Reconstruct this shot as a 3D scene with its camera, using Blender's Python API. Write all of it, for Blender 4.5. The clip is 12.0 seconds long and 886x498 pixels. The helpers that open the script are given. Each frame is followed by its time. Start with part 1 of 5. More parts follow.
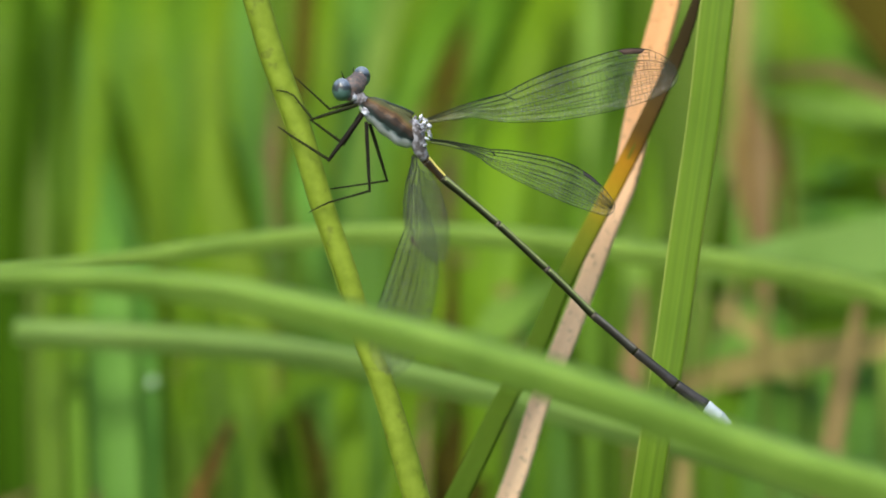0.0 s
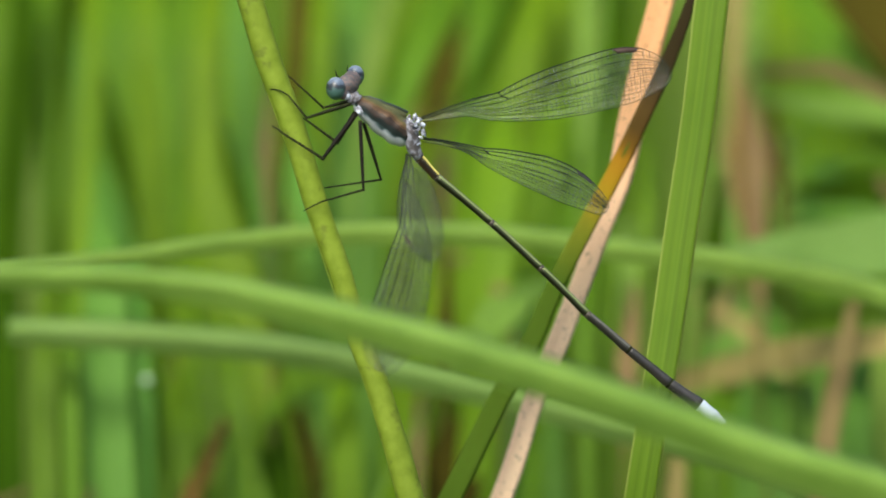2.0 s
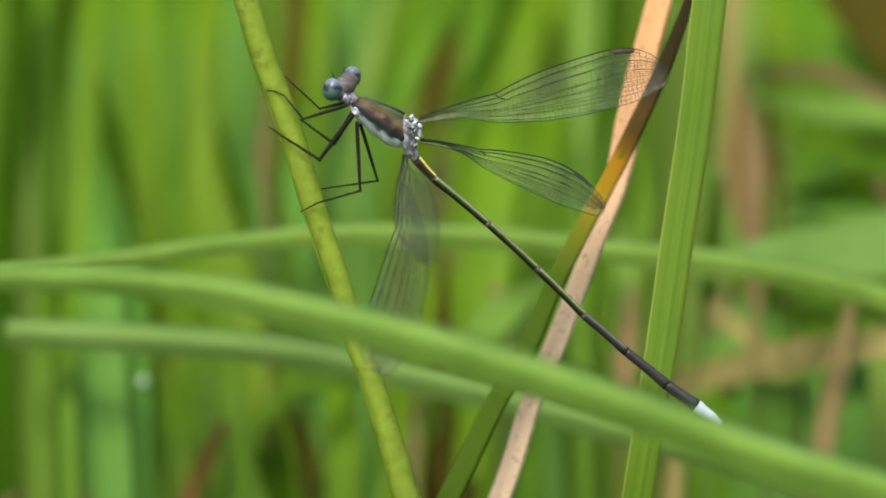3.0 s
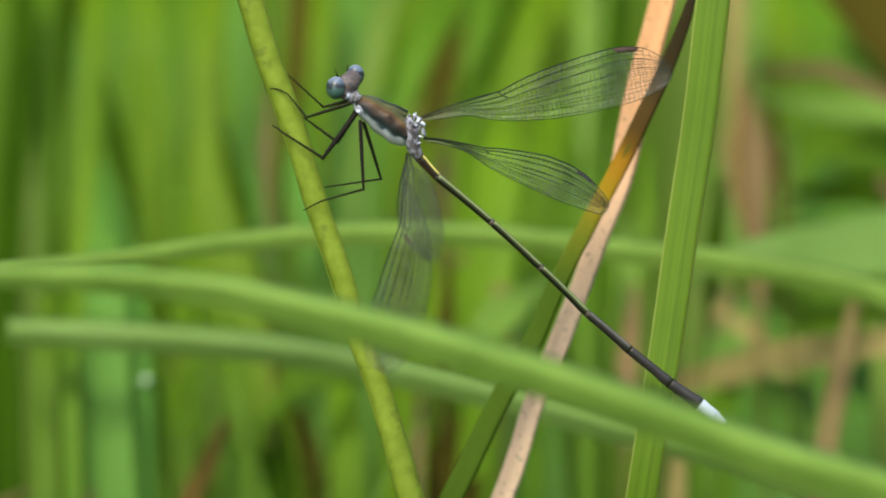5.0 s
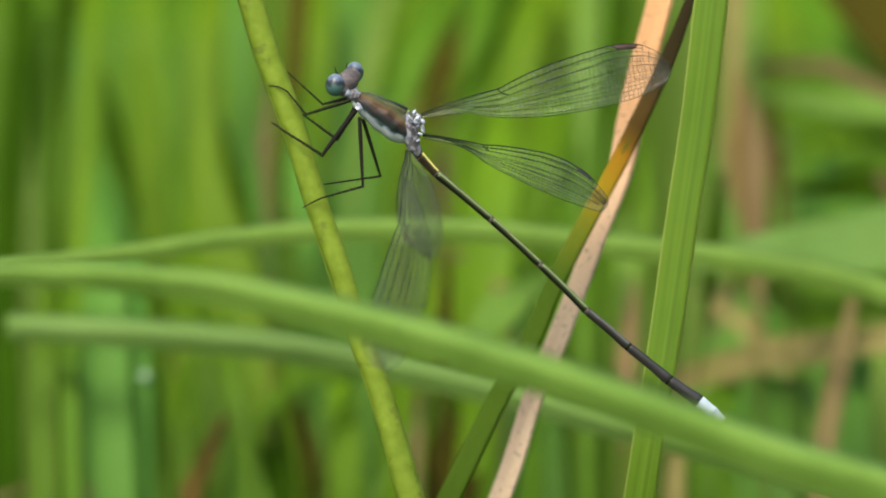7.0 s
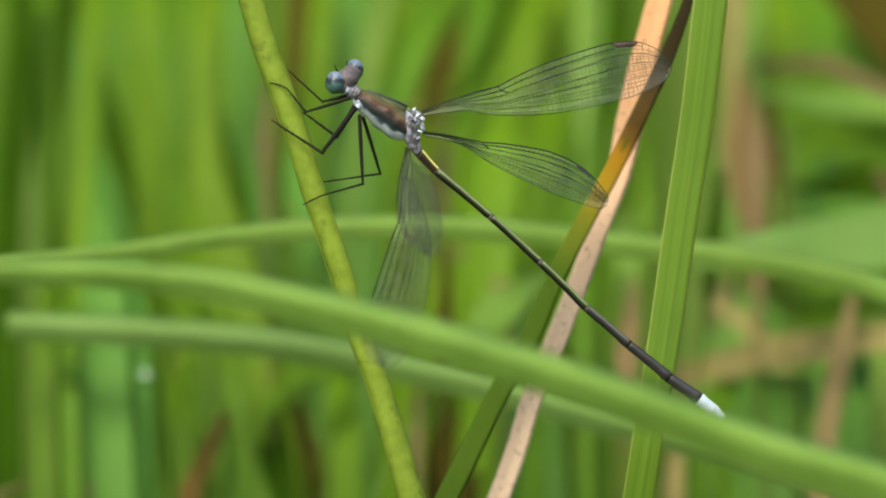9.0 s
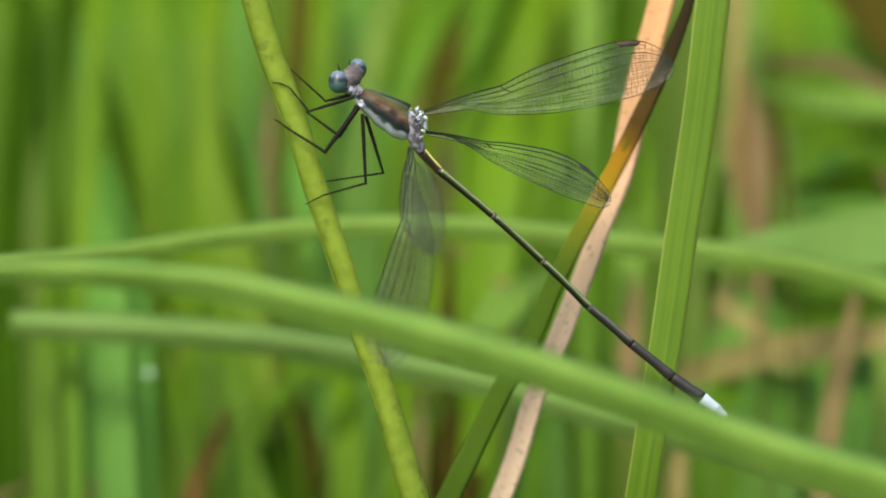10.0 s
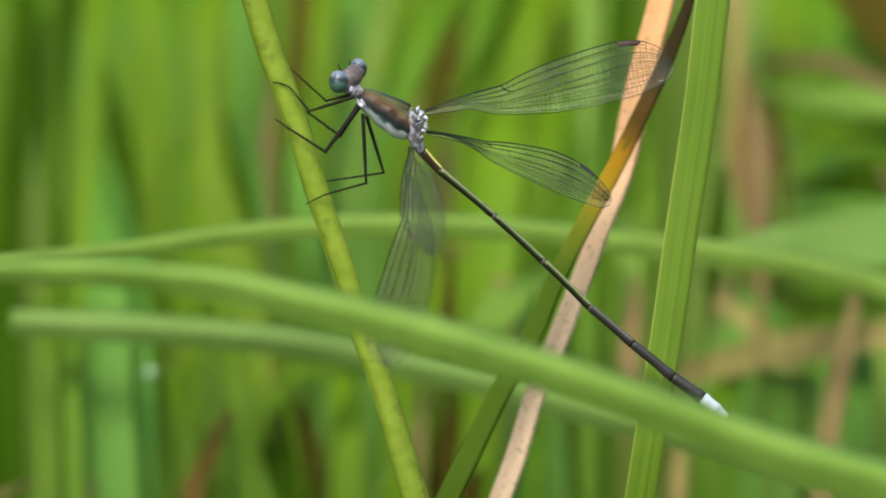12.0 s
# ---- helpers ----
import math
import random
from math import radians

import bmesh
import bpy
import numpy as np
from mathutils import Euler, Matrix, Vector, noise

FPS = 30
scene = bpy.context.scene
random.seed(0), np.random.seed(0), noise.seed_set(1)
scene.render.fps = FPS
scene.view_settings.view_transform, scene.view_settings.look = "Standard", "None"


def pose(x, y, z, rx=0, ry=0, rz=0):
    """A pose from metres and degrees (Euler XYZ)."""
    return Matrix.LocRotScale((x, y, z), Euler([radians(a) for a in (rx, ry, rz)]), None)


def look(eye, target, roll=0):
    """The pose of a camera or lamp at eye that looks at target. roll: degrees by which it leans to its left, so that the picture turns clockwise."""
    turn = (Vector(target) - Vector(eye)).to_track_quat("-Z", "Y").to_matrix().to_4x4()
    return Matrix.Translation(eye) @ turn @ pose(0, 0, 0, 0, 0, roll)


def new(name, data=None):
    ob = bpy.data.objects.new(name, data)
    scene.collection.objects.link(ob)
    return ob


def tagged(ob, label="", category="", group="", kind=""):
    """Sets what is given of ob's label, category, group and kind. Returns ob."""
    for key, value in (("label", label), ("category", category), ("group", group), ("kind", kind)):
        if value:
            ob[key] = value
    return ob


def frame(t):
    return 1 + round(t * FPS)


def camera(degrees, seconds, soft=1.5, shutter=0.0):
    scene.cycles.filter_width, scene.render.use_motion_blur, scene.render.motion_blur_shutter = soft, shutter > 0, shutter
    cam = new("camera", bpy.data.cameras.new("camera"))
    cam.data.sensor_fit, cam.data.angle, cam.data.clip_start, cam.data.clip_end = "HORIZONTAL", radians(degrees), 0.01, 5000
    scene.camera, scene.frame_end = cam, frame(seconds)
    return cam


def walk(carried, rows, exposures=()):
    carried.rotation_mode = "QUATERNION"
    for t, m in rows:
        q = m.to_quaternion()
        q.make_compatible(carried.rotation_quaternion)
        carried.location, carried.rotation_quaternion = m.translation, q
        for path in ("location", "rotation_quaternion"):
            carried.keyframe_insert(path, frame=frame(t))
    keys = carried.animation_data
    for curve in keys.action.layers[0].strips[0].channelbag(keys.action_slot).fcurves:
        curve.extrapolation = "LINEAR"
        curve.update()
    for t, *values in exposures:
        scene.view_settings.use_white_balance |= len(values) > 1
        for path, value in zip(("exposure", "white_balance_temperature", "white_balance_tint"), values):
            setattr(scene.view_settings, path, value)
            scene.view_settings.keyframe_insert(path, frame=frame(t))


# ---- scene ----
# A damselfly on a sedge stem, seen through a long lens from half a metre away.
# Small sizes are in millimetres and turned to metres by MM.
MM = 0.001

# ---- camera ----
cam = camera(7.0, 12.0, soft=1.9)
cam.data.dof.use_dof = True
cam.data.dof.focus_distance = 0.5405
cam.data.dof.aperture_fstop = 20.0
EYE, AIM = (0.00000, -0.52160, 0.43976), (0, 0, 0.300)
REST = look(EYE, AIM)
walk(cam, [
    (0, REST @ pose(0, 0, 0, 0.0727, 0.0298, 0)),
    (0.5, REST @ pose(0, 0, 0, 0.0706, 0.0216, 0)),
    (1, REST @ pose(0, 0, 0, 0.0741, -0.0010, 0)),
    (1.5, REST @ pose(0, 0, 0, 0.0652, -0.0142, 0)),
    (2, REST @ pose(0, 0, 0, 0.0612, -0.0159, 0)),
    (2.5, REST @ pose(0, 0, 0, 0.0667, -0.0183, 0)),
    (3, REST @ pose(0, 0, 0, 0.0761, -0.0381, 0)),
    (5, REST @ pose(0, 0, 0, 0.0650, -0.0130, 0)),
    (5.5, REST @ pose(0, 0, 0, 0.0386, -0.0244, 0)),
    (6, REST @ pose(0, 0, 0, 0.0201, -0.0296, 0)),
    (6.5, REST @ pose(0, 0, 0, 0.0307, -0.0315, 0)),
    (7, REST @ pose(0, 0, 0, 0.0334, -0.0218, 0)),
    (9, REST @ pose(0, 0, 0, 0.0179, -0.0235, 0)),
    (9.5, REST @ pose(0, 0, 0, 0.0084, -0.0108, 0)),
    (10, REST @ pose(0, 0, 0, 0.0094, -0.0018, 0)),
    (10.5, REST @ pose(0, 0, 0, 0.0071, 0.0016, 0)),
    (11, REST @ pose(0, 0, 0, 0.0045, -0.0080, 0)),
    (11.5, REST @ pose(0, 0, 0, -0.0031, 0.0030, 0)),
    (12, REST @ pose(0, 0, 0, 0.0000, 0.0000, 0)),
], exposures=((0, 0.58, 6500, 7), (3, 0.57, 6500, 7), (6, 0.53, 6500, 7), (9, 0.57, 6500, 7), (12, 0.60, 6500, 7)))

# ---- light: bright hazy daylight from a high sun behind thin cloud ----
SUN_UP, SUN_ROUND = radians(58), radians(205)
world = bpy.data.worlds.new("sky")
scene.world = world
world.use_nodes = True
sky = world.node_tree.nodes.new("ShaderNodeTexSky")
sky.sky_type, sky.sun_disc, sky.sun_elevation, sky.sun_rotation = "NISHITA", False, SUN_UP, SUN_ROUND
sky.dust_density, sky.air_density = 4.0, 1.0
back = world.node_tree.nodes["Background"]
back.inputs["Strength"].default_value = 0.15
world.node_tree.links.new(sky.outputs["Color"], back.inputs["Color"])
sun = new("sun", bpy.data.lights.new("sun", "SUN"))
sun.data.energy, sun.data.angle, sun.data.color = 2.2, radians(25), (1.0, 0.95, 0.86)
sun_from = Vector((math.sin(SUN_ROUND) * math.cos(SUN_UP), math.cos(SUN_ROUND) * math.cos(SUN_UP), math.sin(SUN_UP)))
sun.matrix_world = look(sun_from * 20, (0, 0, 0))


# ---- materials ----
class Nodes:
    """A small builder of node materials."""

    def __init__(self, name):
        self.m = bpy.data.materials.new(name)
        self.m.use_nodes = True
        self.t = self.m.node_tree
        self.t.nodes.clear()
        self.out = self.t.nodes.new("ShaderNodeOutputMaterial")

    def put(self, socket, value):
        if isinstance(value, bpy.types.NodeSocket):
            self.t.links.new(value, socket)
        elif isinstance(value, (tuple, list)) and socket.type == "RGBA" and len(value) == 3:
            socket.default_value = (*value, 1)
        else:
            socket.default_value = value

    def node(self, kind, **sets):
        n = self.t.nodes.new(kind)
        for key, value in sets.items():
            self.put(n.inputs[key], value)
        return n

    def coord(self, which):
        return self.t.nodes.new("ShaderNodeTexCoord").outputs[which]

    def scaled(self, vector, scale, move=(0, 0, 0)):
        n = self.node("ShaderNodeMapping", Vector=vector)
        n.inputs["Scale"].default_value = scale
        n.inputs["Location"].default_value = move
        return n.outputs["Vector"]

    def noise(self, vector, scale, detail=3.0, rough=0.55):
        n = self.node("ShaderNodeTexNoise", Vector=vector, Scale=scale, Detail=detail, Roughness=rough)
        return n.outputs["Fac"]

    def ramp(self, fac, stops):
        n = self.node("ShaderNodeValToRGB", Fac=fac)
        e = n.color_ramp.elements
        while len(e) < len(stops):
            e.new(0.5)
        for item, (place, colour) in zip(e, stops):
            item.position, item.color = place, (*colour, 1)
        return n.outputs["Color"]

    def mix(self, fac, a, b, blend="MIX"):
        n = self.t.nodes.new("ShaderNodeMix")
        n.data_type, n.blend_type = "RGBA", blend
        self.put(n.inputs[0], fac), self.put(n.inputs[6], a), self.put(n.inputs[7], b)
        return n.outputs[2]

    def math(self, op, a, b=0.0):
        n = self.t.nodes.new("ShaderNodeMath")
        n.operation = op
        self.put(n.inputs[0], a), self.put(n.inputs[1], b)
        return n.outputs[0]

    def span(self, value, a, b, c, d):
        n = self.t.nodes.new("ShaderNodeMapRange")
        for i, v in enumerate((value, a, b, c, d)):
            self.put(n.inputs[i], v)
        return n.outputs[0]

    def split(self, vector):
        return self.node("ShaderNodeSeparateXYZ", Vector=vector).outputs

    def bump(self, height, strength, distance):
        return self.node("ShaderNodeBump", Height=height, Strength=strength, Distance=distance).outputs["Normal"]

    def chance(self):
        return self.t.nodes.new("ShaderNodeObjectInfo").outputs["Random"]

    def done(self, shader):
        self.t.links.new(shader, self.out.inputs["Surface"])
        return self.m

    def blend(self, fac, a, b):
        n = self.t.nodes.new("ShaderNodeMixShader")
        self.put(n.inputs[0], fac), self.put(n.inputs[1], a), self.put(n.inputs[2], b)
        return n.outputs[0]


def leaf_material(name, dark, light, thin=0.35, rough=0.48, spots=0.0, ribs=22.0, vary=0.25, dead=None, rib_dark=0.0, patches=160.0, even=0.0, grain=0.4, gloss=0.14, margin=0.0, bands=(), straw=0.0):
    """A grass leaf: fibres along its length, patches, a little light through it. dead: ramp stops along its length."""
    n = Nodes(name)
    uv = n.coord("UV")
    u, v, _ = n.split(uv)
    fibre = n.noise(n.scaled(uv, (ribs, 45.0, 1.0)), 1.0, 2.0)
    fine = n.noise(n.scaled(uv, (ribs * 3.1, 320.0, 1.0)), 1.0, 2.0)
    patch = n.noise(n.coord("Object"), patches, 3.0)
    tone = n.math("ADD", n.math("MULTIPLY", fibre, 1.0 - grain), n.math("MULTIPLY", patch, grain))
    colour = n.mix(n.span(tone, 0.34 - even, 0.66 + even, 0.0, 1.0), dark, light)
    if dead:
        colour = n.mix(n.span(fine, 0.35, 0.75, 0.0, 0.45), n.ramp(n.math("ADD", v, n.math("MULTIPLY", n.math("SUBTRACT", patch, 0.5), 0.006)), dead), colour)
    if rib_dark:
        wave = n.math("SINE", n.math("MULTIPLY", u, 44.0))
        colour = n.mix(n.math("MULTIPLY", n.span(wave, -0.2, 0.9, 0.0, 1.0), rib_dark), colour, dark)
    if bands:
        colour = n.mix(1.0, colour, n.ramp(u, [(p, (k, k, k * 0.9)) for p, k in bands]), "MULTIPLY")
    if margin:
        side = n.math("ABSOLUTE", n.math("SUBTRACT", u, 0.5))
        colour = n.mix(n.math("MULTIPLY", n.span(side, 0.43, 0.49, 0.0, 1.0), margin), colour, (0.36, 0.42, 0.09))
    if spots:
        speck = n.noise(n.scaled(uv, (5.0, 800.0, 1.0)), 1.0, 2.0)
        colour = n.mix(n.math("MULTIPLY", n.span(speck, 0.60, 0.70, 0.0, 1.0), spots), colour, (0.05, 0.04, 0.015))
    if straw:
        single = n.t.nodes.new("ShaderNodeNewGeometry").outputs["Random Per Island"]
        colour = n.mix(n.span(single, 0.0, 1.0 - straw, 0.0, 0.6), colour, light)
        colour = n.mix(n.span(single, 1.0 - straw, 1.001 - straw, 0.0, 0.85), colour, (0.24, 0.19, 0.07))
    shift = n.span(n.chance(), 0.0, 1.0, 1.0 - vary, 1.0 + vary)
    hsv = n.node("ShaderNodeHueSaturation", Color=colour, Value=shift)
    n.put(hsv.inputs["Hue"], n.span(n.chance(), 0.0, 1.0, 0.5 - 0.06 * vary, 0.5 + 0.06 * vary))
    colour = hsv.outputs["Color"]
    bump = n.bump(n.math("ADD", fibre, n.math("MULTIPLY", fine, 0.4)), 0.35, 0.00012)
    skin = n.node("ShaderNodeBsdfPrincipled", Roughness=n.span(fine, 0.2, 0.8, rough - 0.06, rough + 0.1), Normal=bump)
    n.put(skin.inputs["Base Color"], colour)
    skin.inputs["Specular IOR Level"].default_value = gloss
    through_leaf = n.node("ShaderNodeBsdfTranslucent", Color=n.mix(0.35, colour, (0.30, 0.36, 0.02)), Normal=bump)
    return n.done(n.blend(thin, skin.outputs[0], through_leaf.outputs[0]))


GREEN = leaf_material("leaf_green", (0.086, 0.19, 0.008), (0.148, 0.29, 0.014), thin=0.45, vary=0.12)
YELLOW_GREEN = leaf_material("leaf_yellow_green", (0.125, 0.25, 0.006), (0.195, 0.345, 0.010), thin=0.45, vary=0.12)
BROAD = leaf_material("leaf_broad_pale", (0.15, 0.28, 0.05), (0.23, 0.39, 0.09), thin=0.42, vary=0.04)
PALE_GREEN = leaf_material("leaf_pale_green", (0.15, 0.27, 0.032), (0.24, 0.39, 0.064), thin=0.42, vary=0.12)
# Deep green that also paints the shade in gaps between brighter blades.
DEEP_SHADE_GREEN = leaf_material("leaf_deep_shade_green", (0.023, 0.060, 0.003), (0.048, 0.108, 0.004), vary=0.12, gloss=0.02, rough=0.8)
EMERALD = leaf_material("leaf_emerald", (0.095, 0.25, 0.026), (0.16, 0.355, 0.048), thin=0.42, vary=0.12)
MEADOW = leaf_material("leaf_meadow", (0.07, 0.165, 0.008), (0.16, 0.30, 0.014), thin=0.45, vary=0.02, straw=0.1)
# Dead brown grass darkened in its colour to stand in for deep shade.
SHADED_BROWN = leaf_material("leaf_shaded_brown", (0.038, 0.036, 0.004), (0.07, 0.060, 0.008), thin=0.06, rough=0.8, gloss=0.02, vary=0.12)
RUST = leaf_material("leaf_rust_brown", (0.095, 0.062, 0.010), (0.155, 0.102, 0.016), thin=0.25, rough=0.7, vary=0.12)
BROWN = leaf_material("leaf_dead_brown", (0.105, 0.083, 0.028), (0.17, 0.132, 0.048), thin=0.25, rough=0.7, vary=0.12)
DUSKY = leaf_material("leaf_dead_dusky", (0.17, 0.115, 0.048), (0.25, 0.172, 0.072), thin=0.25, rough=0.7, vary=0.08)
OCHRE = leaf_material("leaf_dead_ochre", (0.185, 0.145, 0.05), (0.27, 0.212, 0.075), thin=0.25, rough=0.7, vary=0.08)
TAN = leaf_material("leaf_dead_tan", (0.255, 0.215, 0.065), (0.36, 0.30, 0.10), thin=0.25, rough=0.7, vary=0.12)
ARCH = leaf_material("leaf_arching", (0.160, 0.292, 0.038), (0.262, 0.43, 0.070), ribs=6, vary=0.05, grain=0.7, gloss=0.2)
ARCH_PALE = leaf_material("leaf_arching_pale", (0.16, 0.29, 0.053), (0.25, 0.41, 0.098), ribs=6, vary=0.05, gloss=0.2)
STEM = leaf_material("sedge_stem", (0.148, 0.225, 0.013), (0.235, 0.335, 0.030), thin=0.12, rough=0.62, spots=0.35, ribs=4, vary=0.05, patches=900.0, grain=0.65, gloss=0.2)
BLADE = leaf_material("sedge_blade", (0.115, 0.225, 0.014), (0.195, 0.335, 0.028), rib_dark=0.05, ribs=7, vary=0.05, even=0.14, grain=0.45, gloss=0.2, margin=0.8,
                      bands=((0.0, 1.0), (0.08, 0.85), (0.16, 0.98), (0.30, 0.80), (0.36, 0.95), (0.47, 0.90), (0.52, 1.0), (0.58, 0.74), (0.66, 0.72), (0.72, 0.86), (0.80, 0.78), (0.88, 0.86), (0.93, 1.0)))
ORANGE = leaf_material("leaf_dry_orange", (0.60, 0.33, 0.15), (0.90, 0.60, 0.34), thin=0.15, rough=0.6, spots=0.7, vary=0.03,
                       dead=((0.0, (0.86, 0.64, 0.42)), (0.90, (0.88, 0.66, 0.44)), (0.93, (0.88, 0.58, 0.34)), (0.955, (0.78, 0.41, 0.18)), (1.0, (0.80, 0.43, 0.16))))
DECAYED = leaf_material("leaf_decaying", (0.05, 0.04, 0.008), (0.08, 0.08, 0.010), thin=0.12, rough=0.7, vary=0.03,
                        dead=((0.0, (0.060, 0.135, 0.006)), (0.922, (0.070, 0.142, 0.006)), (0.936, (0.19, 0.22, 0.012)), (0.944, (0.40, 0.27, 0.008)),
                              (0.953, (0.42, 0.20, 0.008)), (0.9585, (0.10, 0.05, 0.009)), (0.966, (0.09, 0.05, 0.011)), (0.972, (0.035, 0.02, 0.007)), (1.0, (0.02, 0.012, 0.005))))


def ground_material():
    n = Nodes("damp_soil_and_litter")
    where = n.coord("Object")
    big, small = n.noise(where, 6.0, 5.0), n.noise(where, 260.0, 5.0)
    colour = n.mix(n.span(big, 0.35, 0.65, 0.0, 1.0), (0.03, 0.03, 0.010), (0.045, 0.085, 0.010))
    colour = n.mix(n.span(small, 0.5, 0.7, 0.0, 0.7), colour, (0.11, 0.085, 0.03))
    s = n.node("ShaderNodeBsdfPrincipled", Roughness=0.9, Normal=n.bump(small, 0.8, 0.006))
    n.put(s.inputs["Base Color"], colour)
    return n.done(s.outputs[0])


def body_material(name, stops, metal=0.3, gloss=0.35, rough=0.35, bloom=(0.0, (0.6, 0.66, 0.74)), dirt=0.08, grain=2600.0, noise_scale=900.0):
    """Insect cuticle: bands round the body by its angle (U), a chalky bloom in patches."""
    n = Nodes(name)
    u, v, _ = n.split(n.coord("UV"))
    where = n.coord("Object")
    rough_noise = n.noise(where, noise_scale, 3.0)
    fine = n.noise(where, grain, 3.0)
    colour = n.ramp(n.math("ADD", u, n.math("MULTIPLY", n.math("SUBTRACT", rough_noise, 0.5), dirt)), stops)
    bloomed = n.math("MULTIPLY", n.span(rough_noise, 0.45, 0.6, 0.0, 1.0), bloom[0])
    colour = n.mix(bloomed, colour, bloom[1])
    s = n.node("ShaderNodeBsdfPrincipled", Roughness=n.span(fine, 0.2, 0.8, rough - 0.08, rough + 0.15), Normal=n.bump(fine, 0.35, 0.00003))
    s.inputs["Specular IOR Level"].default_value = gloss
    n.put(s.inputs["Base Color"], colour)
    n.put(s.inputs["Metallic"], n.math("MULTIPLY", n.math("SUBTRACT", 1.0, bloomed), metal))
    return n.done(s.outputs[0])


# U runs round a body: 0.0 and 1.0 are its near flank, 0.25 its back, 0.5 its far flank, 0.75 its belly.
CHALK = (0.42, 0.46, 0.49)
THORAX = body_material("thorax_banded", ((0.0, (0.014, 0.022, 0.020)), (0.03, (0.014, 0.020, 0.017)), (0.05, (0.026, 0.018, 0.013)), (0.075, (0.040, 0.027, 0.019)), (0.095, (0.028, 0.020, 0.014)), (0.115, (0.10, 0.057, 0.027)), (0.13, (0.06, 0.038, 0.019)),
                                         (0.145, (0.13, 0.08, 0.03)), (0.18, (0.09, 0.09, 0.035)), (0.28, (0.08, 0.10, 0.045)), (0.31, (0.018, 0.024, 0.018)),
                                         (0.38, (0.05, 0.03, 0.016)), (0.5, (0.03, 0.03, 0.03)), (0.56, CHALK), (0.74, (0.30, 0.31, 0.30)), (0.82, (0.44, 0.46, 0.46)), (0.90, (0.56, 0.60, 0.62)), (0.95, (0.44, 0.48, 0.50)), (0.975, (0.06, 0.10, 0.10)), (1.0, (0.014, 0.022, 0.020))),
                       metal=0.2, rough=0.42, gloss=0.25, dirt=0.12, noise_scale=1500.0)
BACK_PLATE = body_material("back_plate_bronze", ((0.0, (0.085, 0.08, 0.032)), (0.12, (0.09, 0.095, 0.038)), (0.25, (0.06, 0.08, 0.035)), (0.5, (0.03, 0.04, 0.022)), (0.85, (0.11, 0.06, 0.024)), (1.0, (0.085, 0.08, 0.032))), metal=0.35, rough=0.4, gloss=0.3, dirt=0.1, noise_scale=1500.0)
# Pale stops at U 0.10 to 0.145 paint a highlight; the lower flank is painted shaded.
ABDOMEN = body_material("abdomen_bronze_highlit", ((0.0, (0.035, 0.042, 0.016)), (0.055, (0.06, 0.075, 0.028)), (0.10, (0.33, 0.40, 0.15)), (0.145, (0.30, 0.35, 0.13)), (0.175, (0.10, 0.12, 0.045)), (0.22, (0.03, 0.036, 0.014)), (0.5, (0.03, 0.03, 0.012)),
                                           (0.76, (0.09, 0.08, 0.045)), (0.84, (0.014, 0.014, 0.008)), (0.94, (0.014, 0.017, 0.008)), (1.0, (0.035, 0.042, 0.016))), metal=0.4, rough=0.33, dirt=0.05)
ABDOMEN_BASE = body_material("abdomen_base", ((0.0, (0.018, 0.014, 0.007)), (0.07, (0.022, 0.017, 0.008)), (0.095, (0.16, 0.13, 0.03)), (0.125, (0.70, 0.64, 0.16)), (0.235, (0.66, 0.55, 0.12)), (0.30, (0.05, 0.04, 0.012)), (0.5, (0.04, 0.04, 0.012)),
                                              (0.75, (0.16, 0.10, 0.05)), (0.86, (0.05, 0.03, 0.015)), (1.0, (0.012, 0.010, 0.006))), metal=0.05, rough=0.4, gloss=0.25, dirt=0.04)
# The grey and dark segments carry a fainter painted highlight about U 0.10.
ABDOMEN_GREY = body_material("abdomen_grey_highlit", ((0.0, (0.024, 0.024, 0.018)), (0.055, (0.05, 0.052, 0.042)), (0.10, (0.15, 0.15, 0.13)), (0.145, (0.10, 0.10, 0.085)), (0.22, (0.024, 0.024, 0.018)), (0.5, (0.02, 0.018, 0.014)), (1.0, (0.024, 0.024, 0.018))), metal=0.1, rough=0.45, gloss=0.2, dirt=0.1)
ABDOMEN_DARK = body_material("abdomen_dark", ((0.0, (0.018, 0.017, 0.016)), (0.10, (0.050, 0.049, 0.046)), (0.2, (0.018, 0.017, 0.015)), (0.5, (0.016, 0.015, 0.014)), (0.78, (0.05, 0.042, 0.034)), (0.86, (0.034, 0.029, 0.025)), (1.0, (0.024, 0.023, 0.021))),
                             metal=0.15, rough=0.42, bloom=(0.2, (0.075, 0.072, 0.068)))
TAIL_CHALK = body_material("tail_chalky", ((0.0, (0.45, 0.55, 0.62)), (0.4, (0.66, 0.74, 0.78)), (1.0, (0.45, 0.55, 0.62))), metal=0.0, rough=0.7, bloom=(0.3, (0.82, 0.86, 0.88)))
CHALKY = body_material("chalky_bloom", ((0.0, (0.54, 0.58, 0.68)), (1.0, (0.70, 0.74, 0.82))), metal=0.0, rough=0.45, bloom=(0.75, (0.05, 0.045, 0.05)), noise_scale=1900.0)
KEEL = body_material("back_keel_green", ((0.0, (0.03, 0.045, 0.035)), (1.0, (0.045, 0.06, 0.05))), metal=0.3, rough=0.35, gloss=0.4)
NECK = body_material("neck_chalky", ((0.0, (0.06, 0.052, 0.05)), (1.0, (0.10, 0.09, 0.088))), metal=0.0, rough=0.6, bloom=(0.75, (0.36, 0.37, 0.42)), noise_scale=2400.0)
